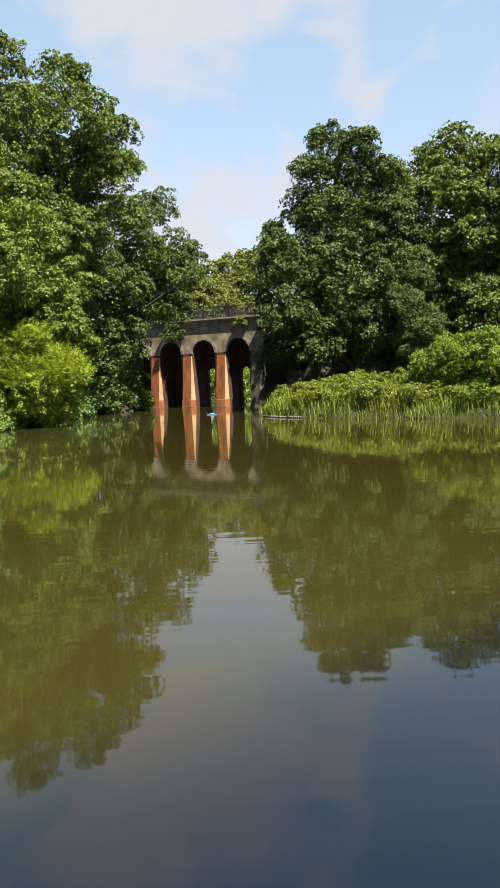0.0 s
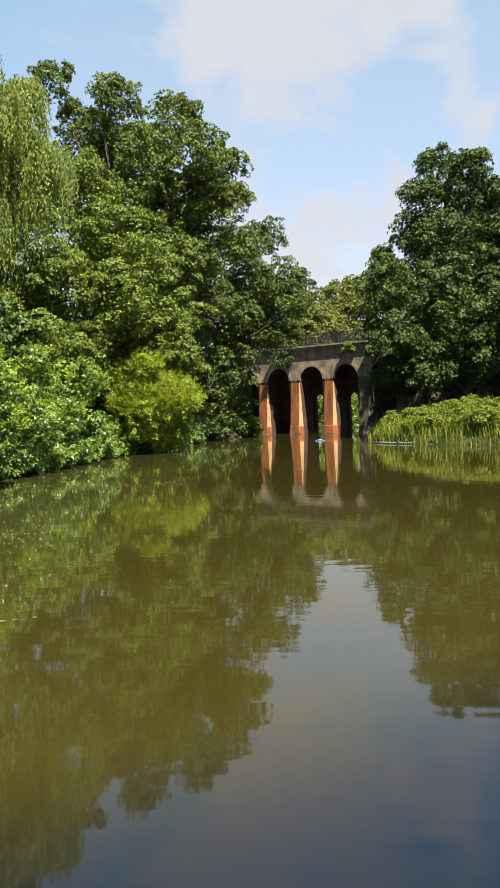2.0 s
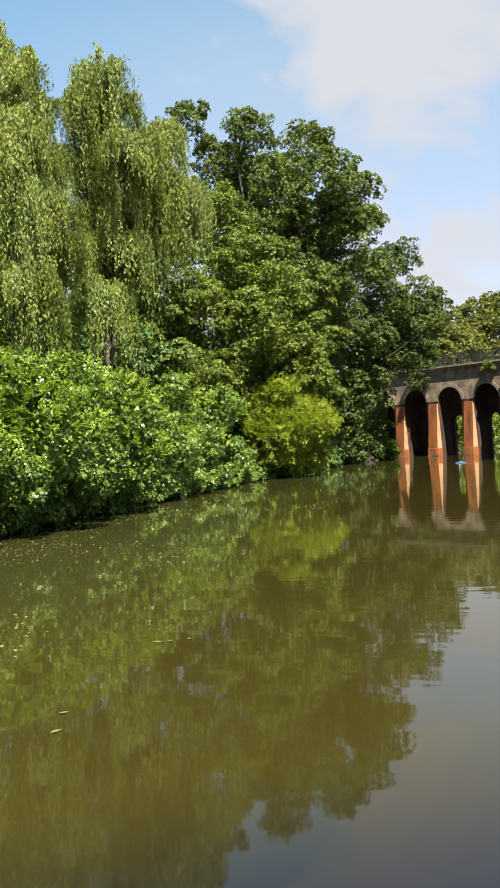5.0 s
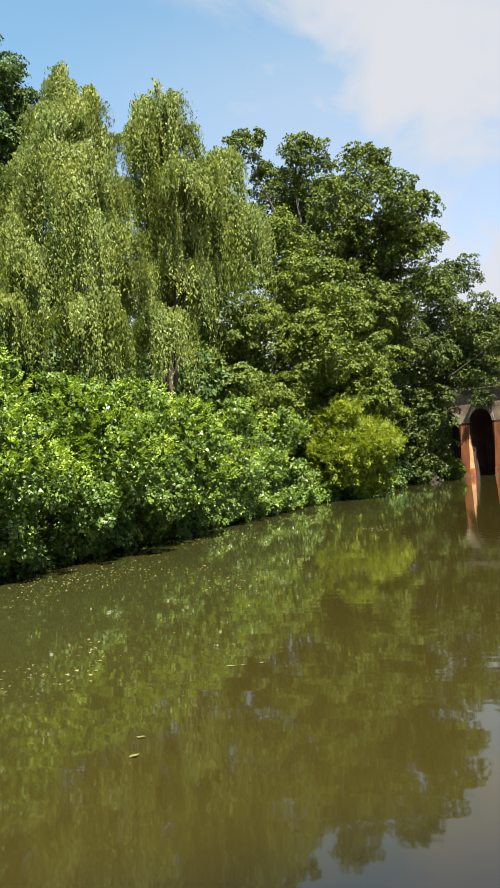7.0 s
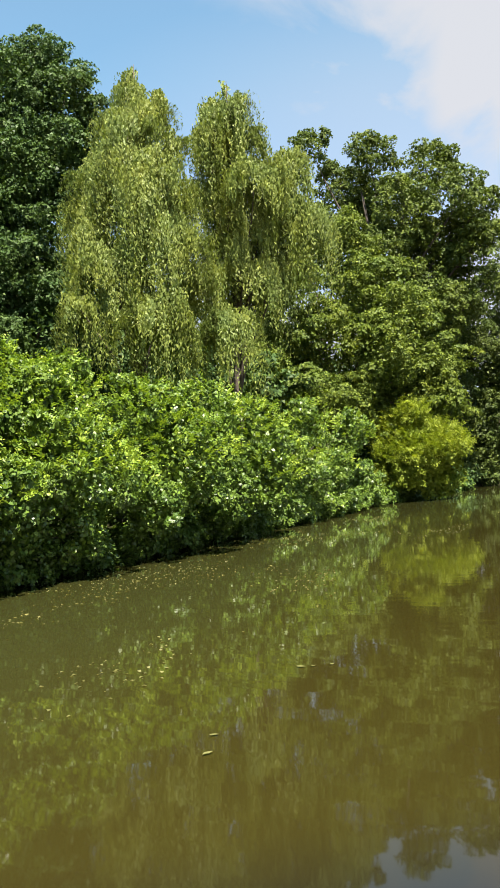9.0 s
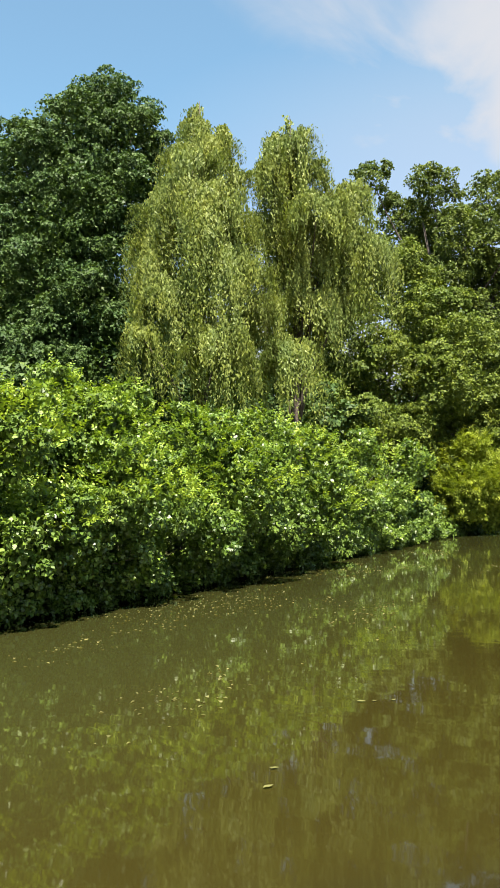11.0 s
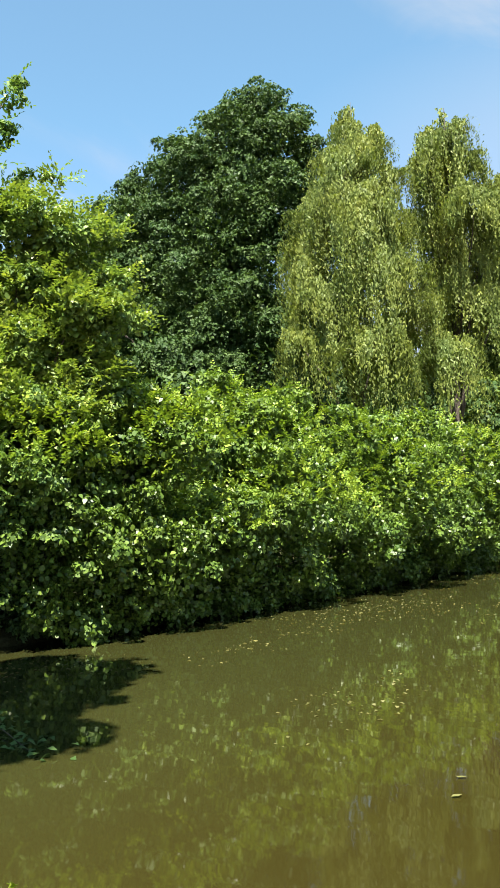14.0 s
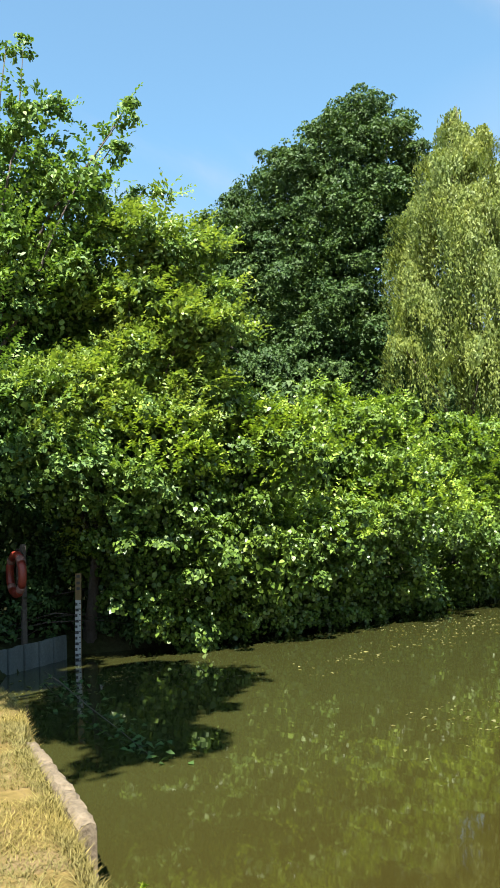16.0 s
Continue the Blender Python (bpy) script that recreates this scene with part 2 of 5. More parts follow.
# dark stone: damp on the footings, painted shade on the grey piers
DAMP_SHADED = surface("damp_shaded_stone", [(0.3, (0.02, 0.018, 0.013)), (0.5, (0.07, 0.06, 0.043)), (0.7, (0.17, 0.14, 0.1))], 1.6, 9.0, 0.9, 0.7, 0.03)
IRON = surface("iron_rail", [(0.3, (0.01098, 0.0122, 0.01098)), (0.7, (0.0244, 0.02562, 0.02196))], 4.0, 60.0, 0.6, 0.2, 0.005)


def ground_mat():
    m, nt, b = node_mat("ground_soil")
    tc = nt.nodes.new("ShaderNodeTexCoord")
    sep = nt.nodes.new("ShaderNodeSeparateXYZ")
    nt.links.new(tc.outputs["Object"], sep.inputs[0])
    big, small = noise_node(nt, 0.6, 6, 0.65), noise_node(nt, 14.0, 5, 0.6)
    wood = ramp_node(nt, big, [(0.3, (0.0183, 0.02196, 0.008052)), (0.55, (0.03294, 0.0366, 0.01281)), (0.8, (0.05124, 0.04392, 0.02196))])
    dry = ramp_node(nt, noise_node(nt, 2.2, 7, 0.72), [(0.36, (0.1037, 0.07776, 0.0234)), (0.52, (0.1426, 0.1037, 0.0351)), (0.68, (0.1598, 0.1123, 0.06338))])
    both = nt.nodes.new("ShaderNodeMath"); both.operation = "MULTIPLY"
    nt.links.new(map_range(nt, sep.outputs[1], 6.0, 5.0), both.inputs[0]); nt.links.new(map_range(nt, sep.outputs[0], -10.6, -9.0), both.inputs[1])
    col = mix_node(nt, both.outputs[0], wood, dry)
    col = mix_node(nt, 0.7, col, ramp_node(nt, small, [(0.3, (0.6, 0.6, 0.6)), (0.7, (1.2, 1.2, 1.2))]), "MULTIPLY")
    nt.links.new(col, b.inputs["Base Color"])
    b.inputs["Roughness"].default_value = 0.95
    b.inputs["Specular IOR Level"].default_value = 0.08
    bump(nt, b, small, 0.8, 0.05)
    return m


def map_range(nt, src, a0, a1):
    m = nt.nodes.new("ShaderNodeMapRange")
    m.interpolation_type = "SMOOTHSTEP"
    m.inputs[1].default_value, m.inputs[2].default_value = a0, a1
    nt.links.new(src, m.inputs[0])
    return m.outputs[0]


def water_mat():
    """Turbid pond water: shade painted in as a dark colour by the dam, olive and silty towards the shallow bank."""
    m, nt, b = node_mat("pond_water")
    tc = nt.nodes.new("ShaderNodeTexCoord")
    sep = nt.nodes.new("ShaderNodeSeparateXYZ")
    nt.links.new(tc.outputs["Object"], sep.inputs[0])
    big = noise_node(nt, 0.12, 3, 0.5)
    silt = ramp_node(nt, big, [(0.3, (0.0205, 0.0171, 0.0036)), (0.7, (0.0236, 0.0199, 0.0047))])
    shallow = mix_node(nt, map_range(nt, sep.outputs[0], -3.0, -8.5), silt, (0.0268, 0.0285, 0.0082))
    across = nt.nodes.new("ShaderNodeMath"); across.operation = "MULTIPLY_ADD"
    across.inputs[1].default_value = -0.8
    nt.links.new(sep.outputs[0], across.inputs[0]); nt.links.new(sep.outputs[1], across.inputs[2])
    # mask for the shade on the near water, painted as a darker base colour
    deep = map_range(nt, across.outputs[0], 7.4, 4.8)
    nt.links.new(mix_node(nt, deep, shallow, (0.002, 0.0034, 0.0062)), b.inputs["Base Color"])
    b.inputs["Roughness"].default_value = 0.032
    b.inputs["IOR"].default_value = 1.53
    rip = noise_node(nt, 3.0, 1, 0.5, "Object", (0.45, 1.2, 1.0))
    calm = map_range(nt, noise_node(nt, 0.16, 2, 0.5, "Object", (0.5, 1.0, 1.0)), 0.35, 0.65)
    ruffle = nt.nodes.new("ShaderNodeMath"); ruffle.operation = "MULTIPLY_ADD"
    ruffle.inputs[1].default_value, ruffle.inputs[2].default_value = 0.9, 0.45
    nt.links.new(calm, ruffle.inputs[0])
    waves = nt.nodes.new("ShaderNodeMath"); waves.operation = "MULTIPLY"
    nt.links.new(rip, waves.inputs[0]); nt.links.new(ruffle.outputs[0], waves.inputs[1])
    bump(nt, b, waves.outputs[0], 1.0, 0.0015)
    return m


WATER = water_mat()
GROUND = ground_mat()


# ---- mesh helpers ----
def link_mesh(name, verts, faces, mats, parent=None, smooth=False):
    me = bpy.data.meshes.new(name)
    me.from_pydata([tuple(v) for v in verts], [], [tuple(f) for f in faces])
    for m in mats if isinstance(mats, (list, tuple)) else [mats]:
        me.materials.append(m)
    if smooth:
        me.shade_smooth()
    ob = new(name, me)
    ob.parent = parent
    return ob


def quads_mesh(name, co, nv, material, parent=None):
    """One mesh out of an array of faces of nv corners each."""
    count = len(co) // nv
    me = bpy.data.meshes.new(name)
    me.vertices.add(len(co))
    me.vertices.foreach_set("co", np.ascontiguousarray(co, dtype=np.float32).ravel())
    me.loops.add(len(co))
    me.loops.foreach_set("vertex_index", np.arange(len(co), dtype=np.int32))
    me.polygons.add(count)
    me.polygons.foreach_set("loop_start", np.arange(0, len(co), nv, dtype=np.int32))
    me.update(calc_edges=True)
    me.materials.append(material)
    ob = new(name, me)
    ob.parent = parent
    return ob


def part(name, bm, material, parent, label=""):
    me = bpy.data.meshes.new(name)
    bm.normal_update()
    bm.to_mesh(me)
    bm.free()
    me.materials.append(material)
    ob = new(name, me)
    ob.parent = parent
    return tagged(ob, label)


def unit(v):
    return v / np.maximum(np.linalg.norm(v, axis=-1, keepdims=True), 1e-9)


def leaves(pos, along, normal, length, width, corners=4):
    """Pointed leaves; with four corners they are folded a little along the middle, with six they are oval and cupped."""
    along = unit(along)
    side = unit(np.cross(normal, along))
    up = np.cross(along, side)
    L, Wd = np.asarray(length)[:, None], np.asarray(width)[:, None]
    base, tip = pos - along * L * 0.5, pos + along * L * 0.5 - up * L * 0.12
    a = pos + side * Wd * 0.5 + up * Wd * 0.18 - along * L * 0.05
    b = pos - side * Wd * 0.5 + up * Wd * 0.18 - along * L * 0.05
    if corners == 3:
        return np.stack([a - along * L * 0.3, tip, b - along * L * 0.3], 1).reshape(-1, 3)
    if corners == 6:
        a0, b0 = a - along * L * 0.17 - side * Wd * 0.06, b - along * L * 0.17 + side * Wd * 0.06
        a1, b1 = a + along * L * 0.22 - side * Wd * 0.1, b + along * L * 0.22 + side * Wd * 0.1
        return np.stack([base, a0, a1, tip, b1, b0], 1).reshape(-1, 3)
    return np.stack([base, a, tip, b], 1).reshape(-1, 3)


def tube(points, radii, sides=7):
    """A tapered tube along points; returns verts and faces."""
    pts = [Vector(p) for p in points]
    verts, faces = [], []
    for i, (p, r) in enumerate(zip(pts, radii)):
        d = (pts[min(i + 1, len(pts) - 1)] - pts[max(i - 1, 0)]).normalized()
        q = d.to_track_quat("Z", "Y")
        for k in range(sides):
            an = 2 * math.pi * k / sides
            verts.append(p + q @ Vector((r * math.cos(an), r * math.sin(an), 0)))
    for i in range(len(pts) - 1):
        for k in range(sides):
            faces.append((i * sides + k, i * sides + (k + 1) % sides, (i + 1) * sides + (k + 1) % sides, (i + 1) * sides + k))
    faces.append(tuple(reversed(range(sides))))
    faces.append(tuple(range((len(pts) - 1) * sides, len(pts) * sides)))
    return verts, faces


# ---- ground and water ----
POND = [(-4.3, 2.95), (0, 1.45), (8, -1.4), (22, -5), (30, 6), (27, 24), (19, 36), (12.2, 40.9), (5, 46.0), (2, 49.8),
        (0.9, 54), (2.2, 62), (5, 70), (9, 80), (8, 100), (1, 112), (-8, 108), (-14, 92), (-12.6, 84), (-12.2, 72), (-11.9, 58), (-13.4, 50),
        (-13.2, 45), (-15.3, 41), (-13.9, 34), (-13.4, 25), (-13.2, 13), (-13.9, 9.3), (-14.2, 8.6), (-13.35, 6.7), (-12.4, 6.0), (-10.5, 5.3), (-8.5, 4.7), (-7.2, 4.05)]


def pond_distance(px, py):
    """Signed distance to the shore: negative in the pond."""
    best = np.full(px.shape, 1e9)
    inside = np.zeros(px.shape, bool)
    for (ax, ay), (bx, by) in zip(POND, POND[1:] + POND[:1]):
        dx, dy = bx - ax, by - ay
        k = np.clip(((px - ax) * dx + (py - ay) * dy) / (dx * dx + dy * dy), 0, 1)
        best = np.minimum(best, np.hypot(px - ax - k * dx, py - ay - k * dy))
        cross = ((ay > py) != (by > py)) & (px < (bx - ax) * (py - ay) / (by - ay + 1e-12) + ax)
        inside ^= cross
    return np.where(inside, -best, best)


def ground_height(px, py):
    px, py = np.asarray(px, float), np.asarray(py, float)
    d = pond_distance(px, py)
    steep = np.where(py < 7, 0.1, 0.35)
    bank = np.clip(d / steep, 0, 1) * 0.4 + np.clip(d - steep, 0, 40) * 0.02
    valley = np.clip(np.clip(np.abs(px + 1) - 15, 0, 60) * 0.22, 0, 8.5) * np.clip((py - 10) / 30, 0, 1)
    rise = np.clip(d, 0, 6) / 6 * np.clip((py - 30) / 12, 0, 1) * 0.9
    lumps = 0.06 * np.sin(px * 1.7 + 0.4 * py) * np.sin(py * 1.3 - 0.2 * px) * np.clip(d, 0, 1)
    return np.where(d < 0, np.clip(d * 0.5, -1.2, 0) - 0.05, bank + valley * np.clip(d / 8, 0, 1) + rise + lumps)


def ground():
    xs = np.concatenate([[-3000, -900, -300, -120], np.arange(-60, -18, 1.5), np.arange(-18, -9, 0.25), np.arange(-9, -3, 0.1), np.arange(-3, 0, 0.25), np.arange(0, 32, 0.6), np.arange(32, 62, 2.0), [120, 300, 900, 3000]])
    ys = np.concatenate([[-3000, -900, -300, -100, -40, -20], np.arange(-12, 0, 0.8), np.arange(0, 2, 0.2), np.arange(2, 5.2, 0.1), np.arange(5.2, 14, 0.2), np.arange(14, 60, 0.5), np.arange(60, 120, 1.0), np.arange(120, 160, 5.0), [300, 900, 3000]])
    gx, gy = np.meshgrid(xs, ys)
    gz = ground_height(gx, gy)
    verts = np.stack([gx, gy, gz], -1).reshape(-1, 3)
    idx = np.arange(len(verts)).reshape(gx.shape)
    f = np.stack([idx[:-1, :-1], idx[:-1, 1:], idx[1:, 1:], idx[1:, :-1]], -1).reshape(-1, 4)
    ob = link_mesh("ground", verts, f.tolist(), GROUND, smooth=True)
    tagged(ob, "earth banks and woodland floor round the pond", "ground", kind="structure")


ground()
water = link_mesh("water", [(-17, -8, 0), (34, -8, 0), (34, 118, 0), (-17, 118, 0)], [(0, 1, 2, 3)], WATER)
tagged(water, "still murky olive-brown pond water with faint ripples", "pond", kind="structure")


# ---- trees ----
OAK_LOBES = [(-19.3, 53.5, 24.2, 1.6), (-15.7, 55.4, 23.6, 1.8), (-18.2, 57.6, 21.7, 2.7), (-12.1, 58.1, 22.9, 2.0), (-9.6, 56.1, 19.6, 2.1), (-8.2, 58.0, 19.7, 1.1), (-8.2, 58.3, 17.3, 1.2), (-13.6, 55.6, 19.3, 2.7), (-11.6, 59.0, 16.8, 3.1), (-15.5, 54.9, 15.8, 3.1), (-8.4, 57.8, 13.8, 1.6), (-12.3, 57.7, 12.5, 3.4), (-15.1, 56.6, 10.6, 3.6), (-18.6, 56.4, 23.3, 1.2), (-10.8, 59.2, 23.9, 0.9), (-17.2, 53.3, 13.3, 2.3), (-19.6, 52.4, 15.7, 2.1), (-13.8, 59.4, 17.5, 2.5), (-9.2, 57.2, 16.5, 1.8), (-10.3, 59.1, 18.3, 1.9), (-17.3, 58.5, 19.7, 2.5), (-14.4, 59.2, 21.7, 1.7)]
ASH_LOBES = [(-10.4, 71.5, 1.2, 1.0), (-10.0, 72.6, 2.6, 1.0), (-10.9, 70.4, 1.0, 1.0), (-9.9, 73.4, 4.2, 0.9), (-7.5, 72.3, 17.2, 1.9), (-9.2, 68.0, 14.9, 2.6), (-5.6, 70.6, 13.3, 2.0), (-8.3, 70.6, 11.9, 3.2), (-10.9, 67.8, 9.8, 3.3), (-4.5, 66.8, 10.4, 1.4), (-6.9, 72.5, 8.8, 1.8), (-10.6, 67.9, 5.6, 2.6), (-12.3, 67.7, 3.3, 2.4), (-10.6, 71.5, 2.8, 1.6), (-4.4, 70.3, 12.7, 1.2), (-7.8, 69.3, 7.9, 1.4), (-13.8, 63.5, 3.3, 2.0), (-14.4, 63.3, 5.6, 2.2), (-12.8, 64.7, 5.6, 2.0), (-14.9, 62.2, 7.8, 2.4), (-13.0, 63.6, 7.8, 2.2), (-11.5, 67.0, 3.5, 1.4), (-11.1, 70.1, 5.2, 1.7), (-10.9, 71.1, 3.0, 1.2), (-11.8, 70.0, 1.8, 1.2), (-12.7, 66.8, 1.7, 1.4), (-10.9, 72.1, 8.0, 1.4), (-8.6, 72.4, 10.2, 2.3), (-6.3, 74.7, 10.0, 1.5), (-11.9, 65.9, 11.5, 2.8), (-12.7, 63.7, 13.1, 2.5), (-9.9, 69.2, 9.4, 2.2), (-11.1, 66.0, 0.7, 0.9), (-11.0, 66.0, 2.1, 1.0)]
MAPLE_LOBES = [(-16.6, 48.6, 16.2, 2.3), (-17.6, 44.2, 12.3, 2.0), (-14.6, 48.8, 12.6, 2.8), (-16.8, 46.4, 9.4, 2.7), (-12.7, 46.2, 8.4, 2.6), (-11.5, 49.4, 6.6, 2.1), (-20.2, 48.0, 7.0, 2.1), (-15.2, 46.1, 5.2, 2.7), (-18.2, 47.2, 3.4, 2.1), (-12.5, 47.3, 10.8, 2.3), (-10.5, 50.1, 8.3, 1.7), (-20.3, 46.9, 9.7, 2.1), (-9.8, 47.6, 5.3, 1.3), (-21.6, 46.9, 12.5, 2.5), (-14.2, 48.7, 6.7, 1.7), (-15.7, 42.1, 6.3, 1.8), (-18.7, 40.9, 7.6, 1.8), (-18.7, 47.4, 16.5, 1.6)]
SALLOW_LOBES = [(-11.7, 46.4, 2.3, 2.2), (-12.4, 46.5, 3.9, 1.3), (-10.4, 46.2, 2.7, 1.5), (-13.3, 46.1, 1.2, 1.2), (-10.4, 47.1, 1.0, 1.2), (-11.6, 45.2, 4.7, 0.8), (-11.3, 46.8, 1.1, 1.3)]
BANKSHRUB_LOBES = [(-14.8, 40.0, 1.7, 1.4), (-13.6, 40.7, 1.4, 1.2), (-15.8, 38.8, 1.1, 1.0), (-13.1, 42.0, 0.4, 0.5), (-13.9, 40.6, 0.4, 0.5)]
BIRCH1_LOBES = [(-14.2, 24.6, 15.0, 0.5), (-15.4, 24.2, 15.5, 0.5), (-15.7, 24.0, 14.3, 0.8), (-14.6, 24.2, 14.4, 0.8), (-16.9, 23.6, 11.2, 1.0), (-15.0, 23.4, 12.4, 1.2), (-15.1, 24.1, 15.1, 0.5), (-14.7, 23.2, 13.5, 0.9), (-16.2, 23.9, 12.5, 1.2), (-14.2, 23.5, 11.5, 1.5), (-16.3, 22.9, 10.2, 0.9), (-14.1, 23.9, 9.6, 1.5), (-15.8, 23.4, 9.1, 1.3), (-16.2, 21.9, 7.7, 0.7), (-14.2, 23.2, 7.2, 1.3), (-14.0, 24.9, 13.5, 0.6), (-15.2, 24.2, 16.0, 0.3), (-14.8, 23.9, 16.2, 0.1), (-14.5, 25.1, 14.9, 0.4)]
BIRCH2_LOBES = [(-12.7, 25.6, 14.8, 0.5), (-11.8, 25.5, 14.6, 0.5), (-12.6, 27.0, 11.6, 1.2), (-12.2, 26.8, 9.0, 1.2), (-12.9, 25.9, 14.2, 0.8), (-11.9, 26.0, 13.4, 0.9), (-10.6, 27.0, 12.4, 1.0), (-10.2, 27.6, 10.6, 1.0), (-12.2, 25.5, 14.5, 0.5), (-13.1, 26.7, 13.9, 1.1), (-11.4, 25.7, 11.9, 1.1), (-13.7, 26.8, 11.9, 1.4), (-10.7, 27.2, 12.8, 0.7), (-11.0, 27.1, 11.2, 1.0), (-12.7, 27.3, 10.1, 1.6), (-11.5, 27.3, 9.1, 1.0), (-13.9, 26.2, 8.5, 1.4), (-12.3, 25.0, 6.9, 1.1), (-12.4, 25.8, 15.5, 0.3), (-12.0, 25.2, 15.4, 0.1), (-12.7, 25.2, 14.3, 0.4)]
DARKTREE_LOBES = [(-22.5, 24.5, 9.2, 1.8), (-21.0, 24.8, 10.2, 1.7), (-24.0, 23.5, 8.8, 1.6), (-20.2, 25.0, 8.0, 1.4), (-21.5, 27.2, 20.1, 0.9), (-22.0, 26.9, 19.4, 1.3), (-20.7, 26.8, 19.2, 1.0), (-20.1, 27.4, 18.3, 1.2), (-24.3, 25.7, 17.0, 1.9), (-22.0, 26.4, 18.0, 2.0), (-26.6, 24.2, 14.6, 2.1), (-22.6, 25.3, 13.6, 2.6), (-27.6, 23.6, 12.8, 1.9), (-20.6, 26.0, 14.4, 2.2), (-23.4, 24.6, 11.2, 2.3), (-23.2, 27.6, 18.9, 1.6), (-20.0, 26.9, 17.2, 1.6), (-23.7, 24.5, 16.7, 1.6), (-22.1, 27.0, 15.8, 2.5), (-26.8, 24.5, 16.4, 1.2), (-28.1, 23.8, 15.8, 0.8), (-25.1, 25.5, 14.1, 2.7), (-21.0, 26.5, 12.2, 2.5), (-26.0, 23.6, 12.6, 2.4), (-24.3, 26.2, 10.6, 2.9), (-20.1, 26.3, 9.1, 1.8), (-26.3, 24.1, 9.8, 1.9), (-19.7, 28.2, 15.5, 1.6), (-23.8, 22.7, 8.1, 1.6), (-25.2, 21.1, 10.1, 1.6), (-21.5, 23.7, 7.4, 1.3), (-18.9, 25.7, 7.5, 1.1)]
NEARTREE_LOBES = [(-14.2, 7.5, 8.7, 1.0), (-13.9, 8.4, 8.1, 1.0), (-14.2, 8.1, 6.3, 1.2), (-14.9, 6.4, 7.4, 1.6), (-14.7, 6.1, 4.7, 1.7), (-13.4, 8.8, 9.4, 0.3), (-13.4, 7.4, 9.7, 0.5), (-13.6, 8.8, 7.2, 0.9), (-14.2, 7.1, 6.2, 1.0), (-12.5, 8.7, 9.7, 0.2), (-13.0, 9.2, 10.4, 0.1), (-13.2, 9.0, 9.6, 0.2), (-14.5, 7.8, 11.7, 0.2), (-14.0, 7.2, 11.3, 0.2), (-12.7, 7.9, 8.3, 0.5), (-14.4, 7.4, 4.9, 0.9), (-14.4, 7.9, 4.4, 1.2), (-12.9, 9.4, 8.6, 0.2), (-13.8, 7.1, 7.2, 0.8), (-13.4, 7.8, 6.9, 0.6), (-14.5, 8.8, 6.2, 0.7), (-15.0, 8.2, 5.8, 0.8), (-14.2, 9.5, 6.5, 0.6), (-15.0, 7.8, 7.4, 0.7), (-14.6, 9.0, 7.2, 0.6)]
PALETREE_LOBES = [(-12.6, 9.1, 7.5, 0.6), (-12.4, 10.0, 7.2, 0.7), (-12.1, 10.4, 6.4, 0.5), (-12.2, 10.7, 7.7, 0.2), (-13.1, 9.6, 6.2, 1.0), (-12.0, 10.3, 5.7, 0.6), (-12.5, 9.7, 8.5, 0.2), (-12.7, 10.1, 4.7, 0.8), (-13.0, 10.0, 5.4, 0.7), (-13.4, 9.0, 4.3, 1.0), (-13.2, 7.0, 4.5, 0.5), (-12.8, 7.7, 4.6, 0.5), (-12.5, 8.7, 4.1, 0.5), (-12.2, 9.6, 4.0, 0.5), (-12.7, 8.1, 4.2, 0.5), (-12.9, 7.3, 3.7, 0.5), (-13.4, 8.4, 4.7, 0.8), (-12.7, 9.0, 5.2, 0.6), (-12.0, 9.7, 5.8, 0.5)]
HEDGEA_LOBES = [(-12.8, 10.8, 2.9, 1.2), (-11.8, 11.8, 3.4, 0.9), (-12.4, 10.3, 1.6, 1.1), (-11.9, 11.5, 1.4, 1.0), (-13.0, 9.1, 3.1, 1.5), (-12.8, 9.3, 1.6, 1.0), (-12.0, 13.1, 1.8, 1.0), (-12.4, 11.2, 3.8, 0.8)]
HEDGEB_LOBES = [(-12.8, 15.3, 3.6, 1.3), (-11.7, 15.3, 2.3, 1.3), (-12.1, 13.8, 1.3, 0.9), (-11.7, 15.6, 1.0, 0.7), (-13.7, 15.2, 4.7, 0.7), (-12.8, 16.6, 4.2, 0.8)]
HEDGEC_LOBES = [(-12.5, 19.4, 3.4, 1.3), (-11.4, 19.9, 2.4, 1.4), (-11.6, 18.6, 1.3, 0.9), (-11.5, 21.6, 3.7, 0.9), (-12.1, 17.8, 1.9, 0.9)]
HEDGED_LOBES = [(-11.8, 24.3, 3.1, 1.4), (-11.2, 24.5, 1.8, 1.0), (-11.7, 22.9, 1.4, 1.0), (-11.2, 25.6, 1.1, 0.6), (-11.3, 25.6, 2.7, 0.8)]
HEDGEE_LOBES = [(-12.0, 29.6, 2.3, 0.9), (-12.1, 31.7, 1.6, 0.8), (-12.8, 35.7, 2.0, 1.0), (-13.2, 38.8, 3.4, 1.3), (-14.2, 36.3, 4.0, 1.3)]
